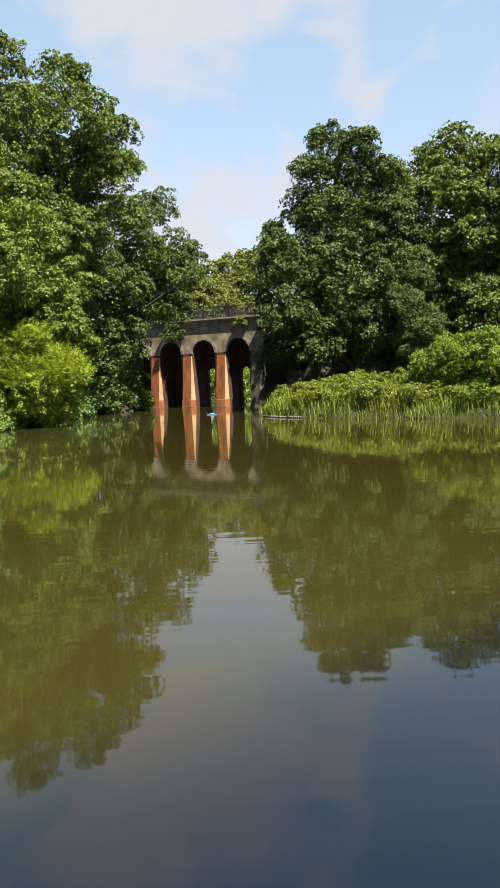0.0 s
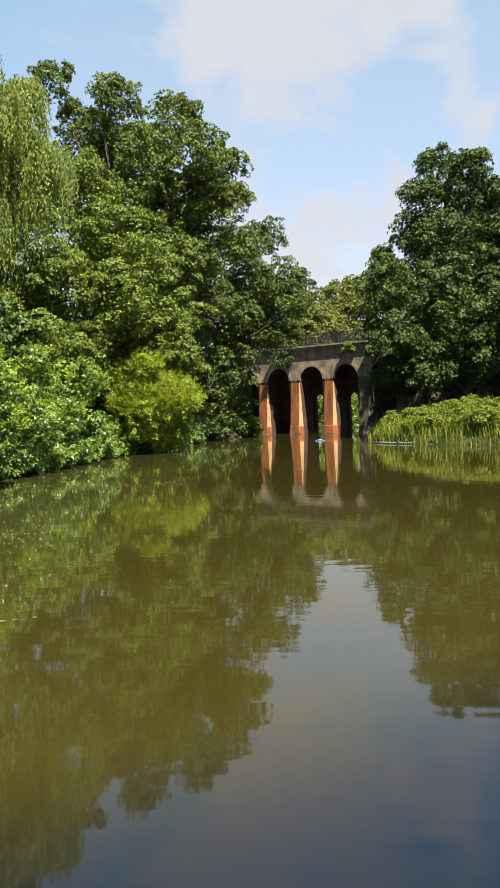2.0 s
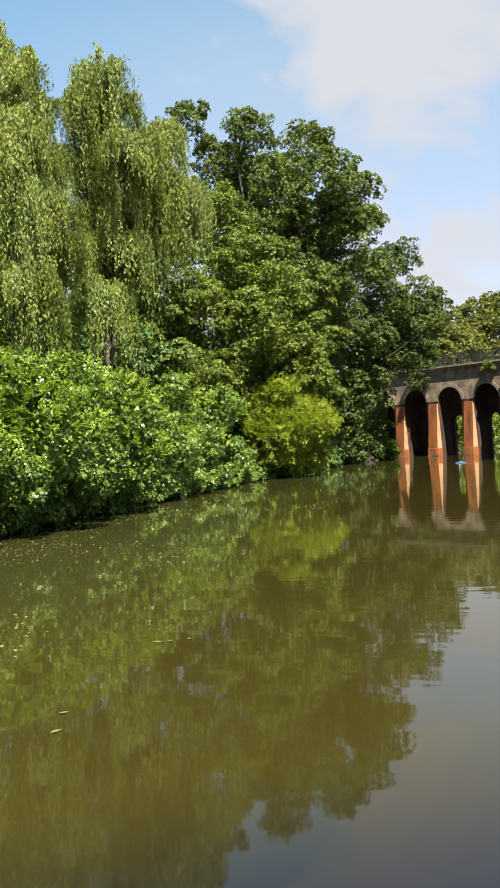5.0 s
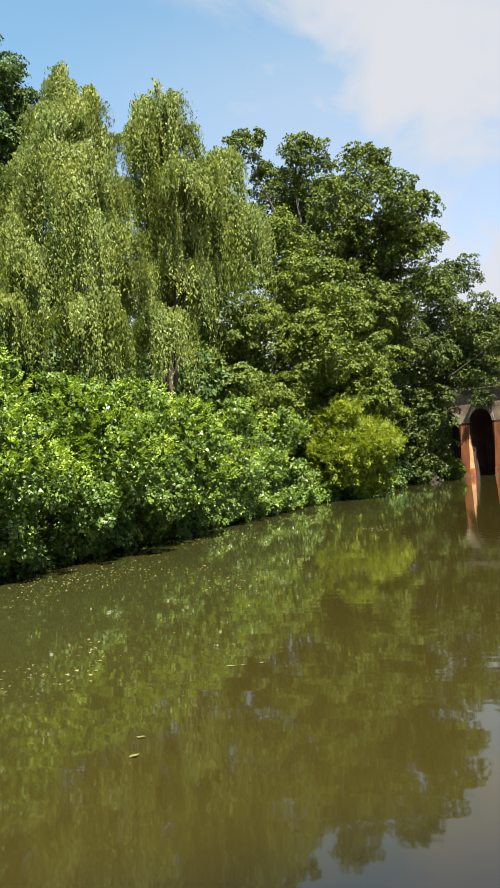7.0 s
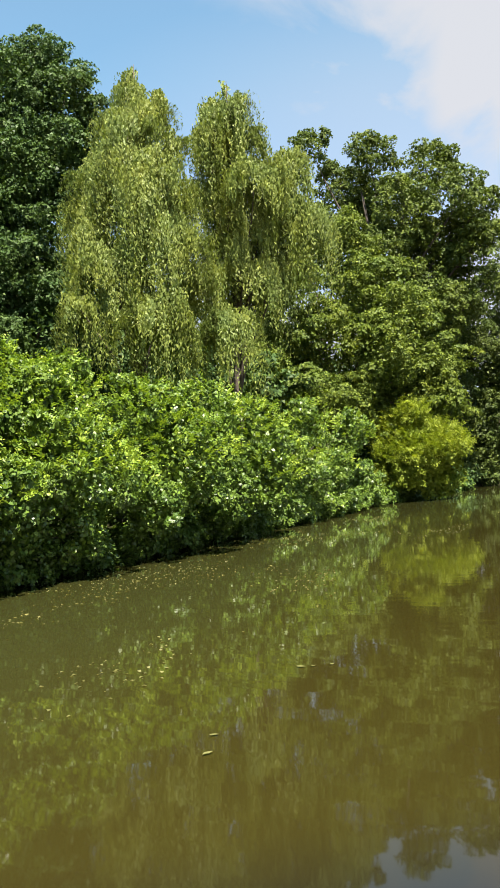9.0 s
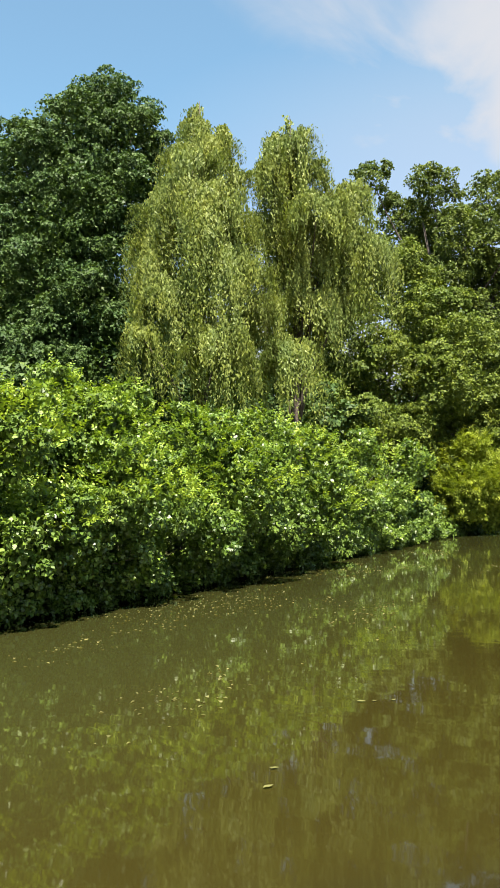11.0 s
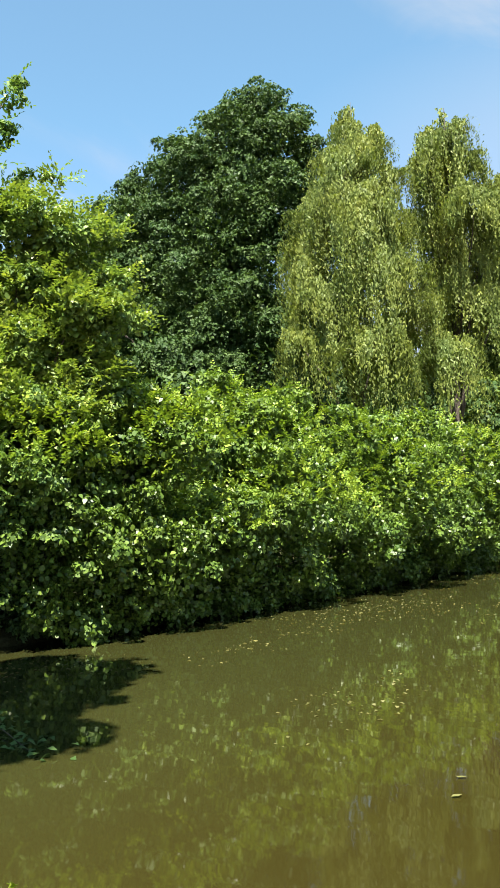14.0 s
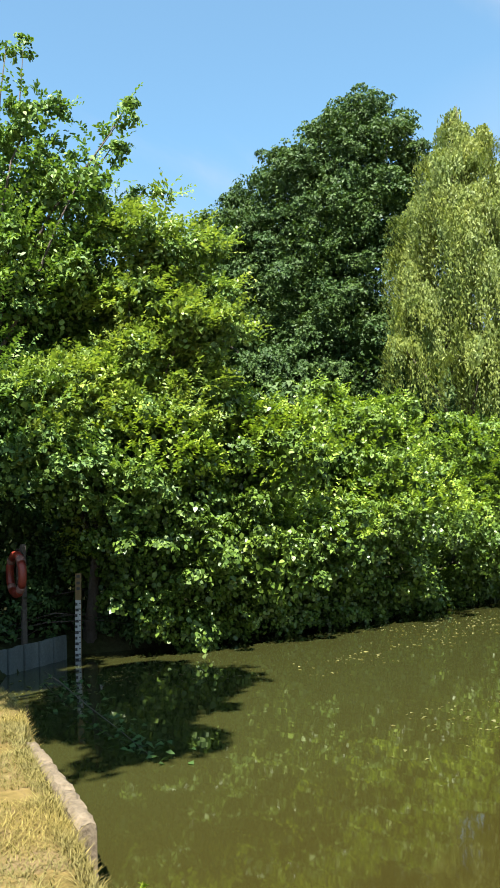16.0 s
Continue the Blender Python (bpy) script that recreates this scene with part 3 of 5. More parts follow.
LIMER_LOBES = [(6.9, 64.7, 20.1, 1.7), (9.0, 62.6, 19.4, 1.3), (5.5, 63.9, 17.3, 1.9), (9.2, 64.5, 16.9, 2.9), (4.4, 64.5, 15.1, 1.8), (6.7, 63.8, 13.4, 3.3), (11.2, 63.5, 13.6, 2.7), (2.1, 64.5, 13.5, 1.2), (2.6, 61.7, 10.7, 2.1), (7.1, 62.5, 9.0, 3.7), (11.1, 61.2, 9.1, 3.0), (3.3, 60.9, 7.1, 1.9), (8.5, 61.2, 5.7, 2.5), (5.5, 60.7, 4.7, 1.9), (11.0, 62.3, 17.5, 1.1), (2.1, 66.9, 8.1, 1.6), (3.2, 67.9, 4.7, 1.9), (2.6, 70.9, 3.4, 1.1), (4.0, 70.8, 3.8, 1.2), (5.0, 66.8, 5.9, 1.4), (7.9, 66.5, 4.9, 1.6)]
OAKR_LOBES = [(16.7, 64.9, 18.9, 2.4), (19.4, 65.7, 18.6, 2.6), (14.5, 66.8, 18.1, 2.0), (15.2, 64.2, 14.1, 4.3), (19.1, 64.9, 13.2, 4.2), (13.8, 66.0, 10.5, 3.7), (17.5, 66.7, 8.7, 4.3), (18.9, 63.1, 6.6, 3.6), (14.3, 64.7, 5.5, 2.7), (12.1, 66.9, 6.6, 2.8), (22.7, 63.5, 16.2, 4.6), (23.9, 64.4, 10.0, 5.7), (27.6, 61.1, 11.9, 6.0), (26.7, 60.8, 5.3, 5.5)]
CONIFER_LOBES = [(11.8, 57.6, 9.0, 1.1), (10.9, 56.4, 7.0, 1.4), (11.8, 56.0, 5.4, 1.6), (11.3, 56.4, 4.3, 1.4)]
BUSHR_LOBES = [(11.4, 46.2, 2.9, 1.7), (13.1, 45.5, 3.2, 1.7), (10.0, 47.0, 2.5, 1.0), (15.6, 46.2, 2.9, 2.3), (17.3, 43.8, 2.7, 2.3), (12.7, 46.0, 2.1, 1.3)]
FAR_LOBES = [(-7.2, 127.4, 18.7, 2.6), (-2.9, 129.8, 19.5, 2.5), (0.7, 130.9, 20.8, 2.9), (3.1, 122.3, 17.7, 3.4), (-9.7, 126.0, 17.7, 3.1), (-1.2, 129.8, 16.2, 3.6), (-4.5, 121.4, 14.5, 3.4), (5.9, 126.7, 19.9, 4.4), (-11.8, 122.1, 19.0, 4.2), (2.3, 128.6, 14.2, 2.7), (-9.3, 130.0, 14.2, 2.3), (-11.6, 125.8, 13.5, 2.6), (-13.5, 120.3, 13.5, 2.5), (-6.2, 121.4, 12.5, 1.9), (-11.5, 118.0, 12.8, 2.6), (-9.4, 120.0, 12.8, 2.7), (-7.0, 117.7, 12.5, 2.6), (-4.9, 119.5, 12.5, 2.6), (-2.7, 118.5, 12.2, 2.6), (-0.5, 118.0, 12.0, 2.6), (1.6, 119.7, 12.0, 2.7)]
BRIGHTBUSH_LOBES = [(-9.4, 73.7, 1.3, 0.8), (-9.1, 73.8, 0.3, 0.7), (-9.9, 74.1, 0.2, 0.7)]


def crown_points(rng, lobes, clumps, inner=0.6, under=-0.5):
    """Clump centres on and in the lobes of a crown, and their outward ways."""
    lo = np.array(lobes)
    area = lo[:, 3] ** 2
    n = rng.multinomial(clumps, area / area.sum())
    c, out = [], []
    for (x, y, z, r), k in zip(lo, n):
        d = unit(rng.normal(size=(k, 3)))
        d[:, 2] = np.where(d[:, 2] < under, -d[:, 2], d[:, 2])
        rad = r * (inner + (1.08 - inner) * rng.random(k) ** 0.6)
        c.append(np.array([x, y, z]) + d * rad[:, None] * np.array([1, 1, 0.95]))
        out.append(d)
    return np.concatenate(c), np.concatenate(out)


def foliage(rng, lobes, clumps, per, size, leaf, droop=0.3, flat=0.6, ratio=0.5, corners=4, under=-0.5, knobs=5):
    """Boughs on the lobes of a crown, each a dome of flat leafy sprays that face up and out; bare and shaded below and within."""
    total, each, tips = clumps * per, 14, 9
    lo = np.array(lobes)
    # smaller lobes stand out of the large ones and break the outline
    big = np.repeat(lo[lo[:, 3] > 0.45], knobs, axis=0)
    if len(big):
        w = unit(rng.normal(size=(len(big), 3)) + np.array([0, 0, 0.25]))
        big[:, :3] += w * (big[:, 3] * rng.uniform(0.6, 0.85, len(big)))[:, None]
        big[:, 3] *= rng.uniform(0.26, 0.46, len(big))
        lo = np.concatenate([lo, big])
    n = rng.multinomial(max(int(total * 0.86 / (each * tips)), len(lo)), lo[:, 3] ** 2 / (lo[:, 3] ** 2).sum())
    n = np.maximum(n, 1)
    which = np.repeat(np.arange(len(lo)), n)
    k, r = len(which), lo[which, 3]
    d = unit(rng.normal(size=(k, 3)))
    d[:, 2] = np.where(d[:, 2] < under, -d[:, 2], d[:, 2])
    B = np.minimum(size * 0.95 * rng.uniform(0.5, 1.4, k), 0.7 * r + 0.1)
    rad = np.maximum(r * (0.66 + 0.42 * rng.random(k) ** 0.7) - 0.4 * B, 0.05)
    c = lo[which, :3] + d * rad[:, None]
    # sprays over the upper and outer side of each bough
    axis = unit(d + np.array([0, 0, 0.45]))
    e = unit(rng.normal(size=(k, tips, 3)) + axis[:, None, :])
    q = e * (B[:, None] * rng.uniform(0.5, 1.15, (k, tips)))[..., None]
    q[..., 2] = q[..., 2] * flat - droop * 0.5 * (q[..., 0] ** 2 + q[..., 1] ** 2) / B[:, None]
    q = (c[:, None, :] + q).reshape(-1, 3)
    n = unit(e * 0.8 + np.array([0, 0, 0.55]) + rng.normal(size=e.shape) * 0.12).reshape(-1, 3)
    s = np.repeat(np.maximum(0.36 * B, 1.3 * leaf), tips) * rng.uniform(0.65, 1.3, len(q))
    t1 = unit(np.cross(n, rng.normal(size=n.shape)))
    t2 = np.cross(n, t1)
    m = len(q)
    turn, rho = rng.random((m, each)) * 2 * math.pi, np.sqrt(rng.random((m, each)))
    radial = np.cos(turn)[..., None] * t1[:, None, :] + np.sin(turn)[..., None] * t2[:, None, :]
    pos = q[:, None, :] + (radial * rho[..., None] + n[:, None, :] * (0.2 - 0.45 * rho ** 2)[..., None] + rng.normal(size=radial.shape) * 0.1) * s[:, None, None]
    along = radial * 0.5 + rng.normal(size=radial.shape) * 0.7 - np.array([0, 0, 0.3])
    normal = n[:, None, :] + radial * 0.3 + rng.normal(size=radial.shape) * 0.3
    ln = leaf * rng.uniform(0.65, 1.3, m * each)
    co = leaves(pos.reshape(-1, 3), along.reshape(-1, 3), normal.reshape(-1, 3), ln, ln * ratio * rng.uniform(0.85, 1.15, m * each), corners)
    # larger leaves deep inside
    g = int(total * 0.22)
    w = rng.choice(len(lo), g, p=lo[:, 3] ** 3 / (lo[:, 3] ** 3).sum())
    p = lo[w, :3] + unit(rng.normal(size=(g, 3))) * (lo[w, 3] * 0.72 * rng.random(g) ** (1 / 3))[:, None]
    ln = np.minimum(leaf * 1.2, 0.5 * lo[w, 3] + 0.05) * rng.uniform(0.7, 1.3, g)
    deep = leaves(p, rng.normal(size=(g, 3)), rng.normal(size=(g, 3)) + np.array([0, 0, 0.5]), ln, ln * 0.8, corners)
    return np.concatenate([co, deep])


def sprays(rng, lobes, count, length, per, leaf, ratio, rise=0.8, corners=4):
    """Leafy twigs that stand out of the crown, upwards and outwards."""
    c, out = crown_points(rng, lobes, count, inner=0.8, under=0.0)
    k = len(c)
    way = unit(out * np.array([1, 1, 0.6]) + np.array([0, 0, rise]) + rng.normal(size=(k, 3)) * 0.35)
    L = length * rng.uniform(0.45, 1.35, k)
    side = unit(np.cross(way, rng.normal(size=(k, 3)) * 0.5 + np.array([0, 0, 1.0])))
    s = np.linspace(0.05, 1, per)[None, :] + rng.normal(size=(k, per)) * 0.03
    pos = c[:, None, :] + way[:, None, :] * (s * L[:, None])[..., None]
    pos[..., 2] -= 0.22 * s ** 2 * L[:, None]
    flip = np.where(np.arange(per) % 2, 1.0, -1.0)[None, :, None]
    along = way[:, None, :] * 0.7 + side[:, None, :] * flip + rng.normal(size=pos.shape) * 0.3
    ln = leaf * rng.uniform(0.65, 1.3, (k, per)) * (1.1 - 0.35 * s)
    pos = pos + unit(along) * (0.5 * ln)[..., None]
    normal = np.cross(way, side)[:, None, :] * -1.0 + np.array([0, 0, 1.0]) + rng.normal(size=pos.shape) * 0.35
    ln = ln.ravel()
    return leaves(pos.reshape(-1, 3), along.reshape(-1, 3), normal.reshape(-1, 3), ln, ln * ratio, corners)


def limbs(rng, base, lobes, radius, lean=0.0):
    """Trunk and limbs: from the foot up to the crown's lobes."""
    lo = np.array(lobes)
    bx, by, bz = base
    top = lo[np.argmax(lo[:, 2])]
    mid = lo[:, :3].mean(0)
    h = top[2] - bz
    trunk = []
    for k in np.linspace(0, 1, 7):
        p = np.array([bx, by, bz - 0.3]) * (1 - k) + (0.5 * mid + 0.5 * top[:3]) * k
        p[:2] = np.array([bx, by]) * (1 - k ** 1.6) + (0.5 * mid + 0.5 * top[:3])[:2] * k ** 1.6
        trunk.append(p + rng.normal(size=3) * 0.1 * (0 < k < 1))
    rr = [radius * (1.35 if k == 0 else 1 - 0.85 * k) for k in np.linspace(0, 1, 7)]
    tv, tf = tube(trunk, rr, 9)
    pieces = []
    for x, y, z, r in lobes:
        k = np.clip(((z - bz) / h) * 0.62, 0.12, 0.85)
        i = k * 6
        a = trunk[int(i)] * (1 - i % 1) + trunk[min(int(i) + 1, 6)] * (i % 1)
        e = np.array([x, y, z + 0.2 * r])
        m = 0.5 * (a + e) + np.array([0, 0, 0.08 * np.linalg.norm(e - a)]) + rng.normal(size=3) * 0.15
        r0 = radius * (1 - 0.8 * k) * 0.5
        v, fc = tube([a, 0.5 * (a + m) + rng.normal(size=3) * 0.08, m, 0.5 * (m + e) + rng.normal(size=3) * 0.08, e], [r0, r0 * 0.8, r0 * 0.6, r0 * 0.4, r0 * 0.15], 6)
        pieces.append((v, fc))
    return tv, tf, pieces


def tree(name, label, category, lobes, seed, clumps, per, size, leaf, material, radius=0.3, base=None, droop=0.25, flat=0.65, ratio=0.75, group="", corners=3, extra=(), twigs=None, under=-0.5, shoot=None):
    rng = np.random.default_rng(seed)
    lo = np.array(lobes)
    if base is None:
        base = tuple(np.average(lo[:, :2], axis=0, weights=lo[:, 3]))
    bz = float(ground_height(base[0], base[1]))
    root = new(name)
    root.location = (base[0], base[1], max(bz, 0))
    tagged(root, label, category, group)
    inv = Matrix.Translation(root.location).inverted()
    tv, tf, pieces = limbs(rng, (base[0], base[1], bz), lobes, radius)
    made = [link_mesh("trunk", tv, tf, BARK, root, True)]
    made += [link_mesh("limb", v, fc, BARK, root, True) for v, fc in pieces]
    made.append(quads_mesh("crown", foliage(rng, list(lobes) + list(extra), clumps, per, size, leaf, droop, flat, ratio, corners, under), corners, material, root))
    if twigs:
        made.append(quads_mesh("outer_foliage", sprays(rng, [q for q in list(lobes) + list(extra) if q[2] + 0.7 * q[3] > 2.4], *twigs, corners), corners, shoot or material, root))
    for o in made:
        o.matrix_parent_inverse = inv
    return root


tree("oak_tree", "tall spreading oak with clumped mid-green crown", "tree", OAK_LOBES, 11, 1350, 105, 0.75, 0.185, LEAF_OAK, 0.45, (-15.5, 58))
tree("ash_tree", "rounded dark green tree overhanging the bridge", "tree", ASH_LOBES, 12, 900, 125, 0.85, 0.205, LEAF_ASH, 0.35, (-13.5, 70))
tree("maple_tree", "broad maple with layered green foliage on the bank", "tree", MAPLE_LOBES, 13, 1250, 105, 0.72, 0.17, LEAF_MAPLE, 0.3, (-17, 48), flat=0.45)
tree("sallow_bush", "yellow-green sallow bush leaning over the water", "bush", SALLOW_LOBES, 14, 560, 80, 0.32, 0.15, LEAF_SALLOW, 0.1, (-13.6, 47.2), ratio=0.4, flat=0.9, droop=0.05, corners=4, twigs=(1500, 0.7, 12, 0.16, 0.32, 1.1))
tree("bank_shrub", "low green shrub at the water's edge", "bush", BANKSHRUB_LOBES, 15, 420, 40, 0.45, 0.15, LEAF_HEDGE, 0.08, (-15.6, 40.5))
tree("sapling_bush", "small bright green bush at the foot of the bridge", "bush", BRIGHTBUSH_LOBES, 18, 120, 40, 0.35, 0.17, LEAF_BUSHR, 0.06, (-11.6, 75.5))
tree("beech_tree", "large dark green tree with dense rounded crown", "tree", DARKTREE_LOBES, 16, 2600, 100, 0.55, 0.125, LEAF_DARK, 0.4, (-23.5, 26))
tree("hawthorn_tree", "dark green tree with loose branches beside the pond", "tree", NEARTREE_LOBES, 17, 1150, 48, 0.36, 0.1, LEAF_NEAR, 0.16, (-14.8, 6.4), flat=0.7, ratio=0.55, corners=6, extra=[(-12.9, 7.3, 3.3, 0.7), (-12.6, 7.9, 3.0, 0.7), (-13.3, 6.6, 3.3, 0.7), (-12.3, 8.6, 2.6, 0.6), (-12.9, 7.0, 4.2, 0.6), (-13.5, 6.3, 4.2, 0.7), (-15.2, 5.0, 2.2, 1.2), (-15.5, 3.5, 3.0, 1.4)], twigs=(1700, 0.5, 14, 0.105, 0.5, 0.7), under=-0.15)
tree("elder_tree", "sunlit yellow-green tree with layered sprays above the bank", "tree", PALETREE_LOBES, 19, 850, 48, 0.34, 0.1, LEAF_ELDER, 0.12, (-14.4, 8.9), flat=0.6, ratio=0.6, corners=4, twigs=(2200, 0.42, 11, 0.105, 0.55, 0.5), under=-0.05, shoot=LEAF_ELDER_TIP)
HEDGE = [(HEDGEA_LOBES, 2100, 0.1, 9.6, 13), (HEDGEB_LOBES, 1900, 0.105, 13, 17), (HEDGEC_LOBES, 1500, 0.11, 17, 22), (HEDGED_LOBES, 1200, 0.115, 22, 27), (HEDGEE_LOBES, 1000, 0.13, 27, 39)]
for i, (lobes, clumps, leaf, y0, y1) in enumerate(HEDGE):
    low = [(-12.65, float(y), 0.55, 0.55) for y in np.arange(y0, y1, 1.05)] + [(-12.95, float(y), 0.35, 0.6) for y in np.arange(y0 + 0.5, y1, 0.8)] + [(-14.0, float(y), 1.7, 1.2) for y in np.arange(y0, y1, 1.6)] + [(-14.6, float(y), 3.0, 1.1) for y in np.arange(y0, min(y1, 28), 1.6)]
    shoot = np.random.default_rng(200 + i)
    low += [(x + shoot.uniform(-0.7, 0.7) * r, y + shoot.uniform(-0.8, 0.8) * r, z + r * shoot.uniform(0.75, 1.1), shoot.uniform(0.12, 0.26)) for x, y, z, r in lobes if z > 2.2 for _ in range(5)]
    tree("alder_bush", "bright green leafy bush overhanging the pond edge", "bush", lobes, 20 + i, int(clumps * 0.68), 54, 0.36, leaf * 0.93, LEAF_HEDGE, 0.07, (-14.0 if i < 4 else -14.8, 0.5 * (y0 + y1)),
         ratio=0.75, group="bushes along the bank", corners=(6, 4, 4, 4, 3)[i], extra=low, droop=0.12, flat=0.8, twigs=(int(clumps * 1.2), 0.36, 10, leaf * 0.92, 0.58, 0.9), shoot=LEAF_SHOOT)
tree("lime_tree", "tall dark tree covering the end of the bridge", "tree", LIMER_LOBES, 31, 1200, 115, 0.8, 0.2, LEAF_LIME, 0.4, (8.5, 64))
tree("oak_tree", "large rounded tree on the far bank", "tree", OAKR_LOBES, 32, 1450, 125, 0.9, 0.25, LEAF_OAK, 0.5, (19, 67))
tree("yew_tree", "small dark conifer below taller trees", "tree", CONIFER_LOBES, 33, 500, 46, 0.5, 0.2, LEAF_LIME, 0.15, (11.4, 57), ratio=0.3)
tree("bank_bush", "light green bush above the reeds", "bush", BUSHR_LOBES, 34, 900, 44, 0.45, 0.19, LEAF_BUSHR, 0.08, (13.5, 46.5), ratio=0.35, flat=0.9, droop=0.05)
tree("far_trees", "pale green woods beyond the bridge", "woods", FAR_LOBES, 35, 700, 100, 1.7, 0.38, LEAF_FAR, 0.3, (0, 128))


def thicket(name, label, seed, lobes, clumps, material, size=0.9, leaf=0.26):
    rng = np.random.default_rng(seed)
    ob = quads_mesh(name, foliage(rng, lobes, clumps, 48, size, leaf, corners=3, ratio=0.75, knobs=0), 3, material)
    return tagged(ob, label, "undergrowth", kind="stuff")


rng = np.random.default_rng(7)
LEFT_WOOD = [(-17.5 - rng.uniform(0, 2), y, 2.0, 1.9) for y in np.arange(5, 70, 2.4)] + [(-22 - rng.uniform(0, 4), y, 4.5 + rng.uniform(0, 2), 3.0) for y in np.arange(4, 70, 3.2)] + [(-30, y, 7.0, 4.5) for y in np.arange(0, 75, 5.0)]
LEFT_WOOD += [(-16.4, y, 3.6, 1.5) for y in np.arange(3, 11, 1.6)] + [(-17.2, y, 5.8, 1.7) for y in np.arange(2, 12, 2.0)] + [(-15.9, y, 0.9, 0.8) for y in np.arange(6.2, 10, 0.8)] + [(-17.0, y, 1.5, 1.3) for y in np.arange(2, 10, 1.5)] + [(-12.2, y, 1.0, 1.3) for y in (73.5, 76.0, 78.5)] + [(-18.5, y, 6.5, 2.6) for y in np.arange(40, 72, 3.0)] + [(-13.5, y, 1.5, 1.6) for y in np.arange(50, 72, 2.5)] + [(-16.5, y, 3.0, 2.0) for y in np.arange(50, 80, 2.5)]
LEFT_WOOD += [(-24.0, y, 2.2, 2.3) for y in np.arange(3, 22, 2.6)] + [(-27.5, y, 5.0, 3.2) for y in np.arange(14, 36, 3.5)] + [(-18.0, y, 1.8, 1.6) for y in np.arange(2, 8, 1.6)]
LEFT_WOOD += [(-25.5, y, 8.5, 2.6) for y in np.arange(20, 33, 3.0)] + [(-12.4 - 0.02 * abs(y - 58), y, 0.7, 0.9) for y in np.arange(49, 73, 1.3)]
LEFT_WOOD += [(-19.5, y, z, 2.0) for y in np.arange(2, 13, 2.6) for z in (4.0, 7.0)]
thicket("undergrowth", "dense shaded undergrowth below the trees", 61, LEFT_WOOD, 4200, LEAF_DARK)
RIGHT_WOOD = [(7.5 + 2.4 * k + rng.uniform(-0.8, 0.8), 67 - 0.4 * k, 2.2 + 2.4 * (k % 2), 2.6) for k in range(11)] + [(34, y, 6.0, 5.0) for y in np.arange(40, 80, 6.0)]
thicket("undergrowth", "dark undergrowth below the far bank trees", 62, RIGHT_WOOD, 1100, LEAF_DARK, 1.0, 0.3)
BACK_WOOD = [(x, 150 + rng.uniform(-8, 8), 8.0 + rng.uniform(-2, 4), 7.0) for x in np.arange(-60, 65, 8.0)]
thicket("undergrowth", "distant woods up the valley beyond the bridge", 63, BACK_WOOD, 700, LEAF_OAK, 2.0, 0.6)
BACKING = [(x, 76 + rng.uniform(-2, 2), z, 3.4) for x in np.arange(8, 34, 4.0) for z in (6, 11)] + [(x, 80 + rng.uniform(-2, 2), z, 3.2) for x in np.arange(-34, -14, 4.0) for z in (5, 9, 12)] + [(-26, y, z, 3.2) for y in np.arange(34, 62, 4.5) for z in (6, 10)] + [(-28.0, y, z, 2.8) for y in np.arange(19, 36, 3.4) for z in (5.5, 8.5, 11.0)]
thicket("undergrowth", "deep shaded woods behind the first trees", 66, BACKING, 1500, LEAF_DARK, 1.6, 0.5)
# tall unseen tree added on the dam beside the camera to shade the corner
BRAMBLE = [(-13.9, 5.6, 0.9, 0.7), (-14.2, 6.4, 1.0, 0.8), (-14.6, 7.2, 1.0, 0.8), (-14.9, 8.0, 1.1, 0.8), (-14.4, 5.8, 2.0, 0.9), (-14.9, 6.8, 2.1, 0.9), (-15.3, 7.8, 2.2, 0.9), (-15.3, 8.8, 1.6, 0.9),
           (-14.6, 5.0, 1.2, 0.9), (-14.9, 4.6, 2.4, 1.0), (-15.4, 6.0, 3.2, 1.0), (-13.6, 5.0, 0.8, 0.6), (-14.3, 7.9, 0.5, 0.4), (-13.9, 7.0, 0.55, 0.35), (-14.5, 9.2, 0.6, 0.6), (-14.2, 9.9, 0.5, 0.6), (-14.8, 10.4, 1.0, 0.9), (-13.7, 9.6, 0.35, 0.45)]
tree("bramble_bush", "dark tangled bush behind the timber post and wall", "bush", BRAMBLE, 37, 620, 40, 0.36, 0.1, LEAF_DARK, 0.05, (-14.9, 6.4), ratio=0.55, corners=4)
# its crown lobes sit high over the corner, placed where their shadows should fall
CORNER_TREE = [(-9.4, 2.2, 9.3, 0.8), (-11.0, 2.9, 9.3, 0.6), (-11.0, 2.0, 9.2, 0.7), (-10.4, 1.6, 9.2, 0.8), (-10.2, 3.6, 9.3, 0.6), (-8.6, 3.0, 9.2, 0.7), (-8.1, 4.1, 9.4, 0.8), (-7.4, 2.7, 9.0, 0.9), (-7.0, 4.2, 9.0, 0.7), (-6.5, 2.0, 9.0, 1.0), (-5.8, 2.6, 9.0, 0.7),
               (-5.4, 1.6, 9.0, 0.8), (-4.4, 1.4, 9.0, 0.6), (-7.1, 3.4, 9.0, 0.9), (-6.1, 3.6, 9.2, 0.6), (-10.0, 2.8, 9.0, 0.7), (-10.7, 3.1, 9.0, 0.6)]
tree("dam_shade_tree", "unseen leafy tree added on the dam to shade the pond corner", "tree", CORNER_TREE, 36, 1000, 30, 0.42, 0.2, LEAF_NEAR, 0.2, (-9.5, -0.5))
WATERSIDE = [(-14.35 + 0.06 * abs(y - 40), y, 0.5, 0.6) for y in np.arange(33, 50, 0.8)] + [(-13.5 + 0.09 * (y - 44), y, 0.35, 0.65) for y in np.arange(44, 61, 0.8)]
thicket("bank_plants", "low leafy plants along the water's edge", 67, WATERSIDE, 1100, LEAF_HEDGE, 0.4, 0.15)
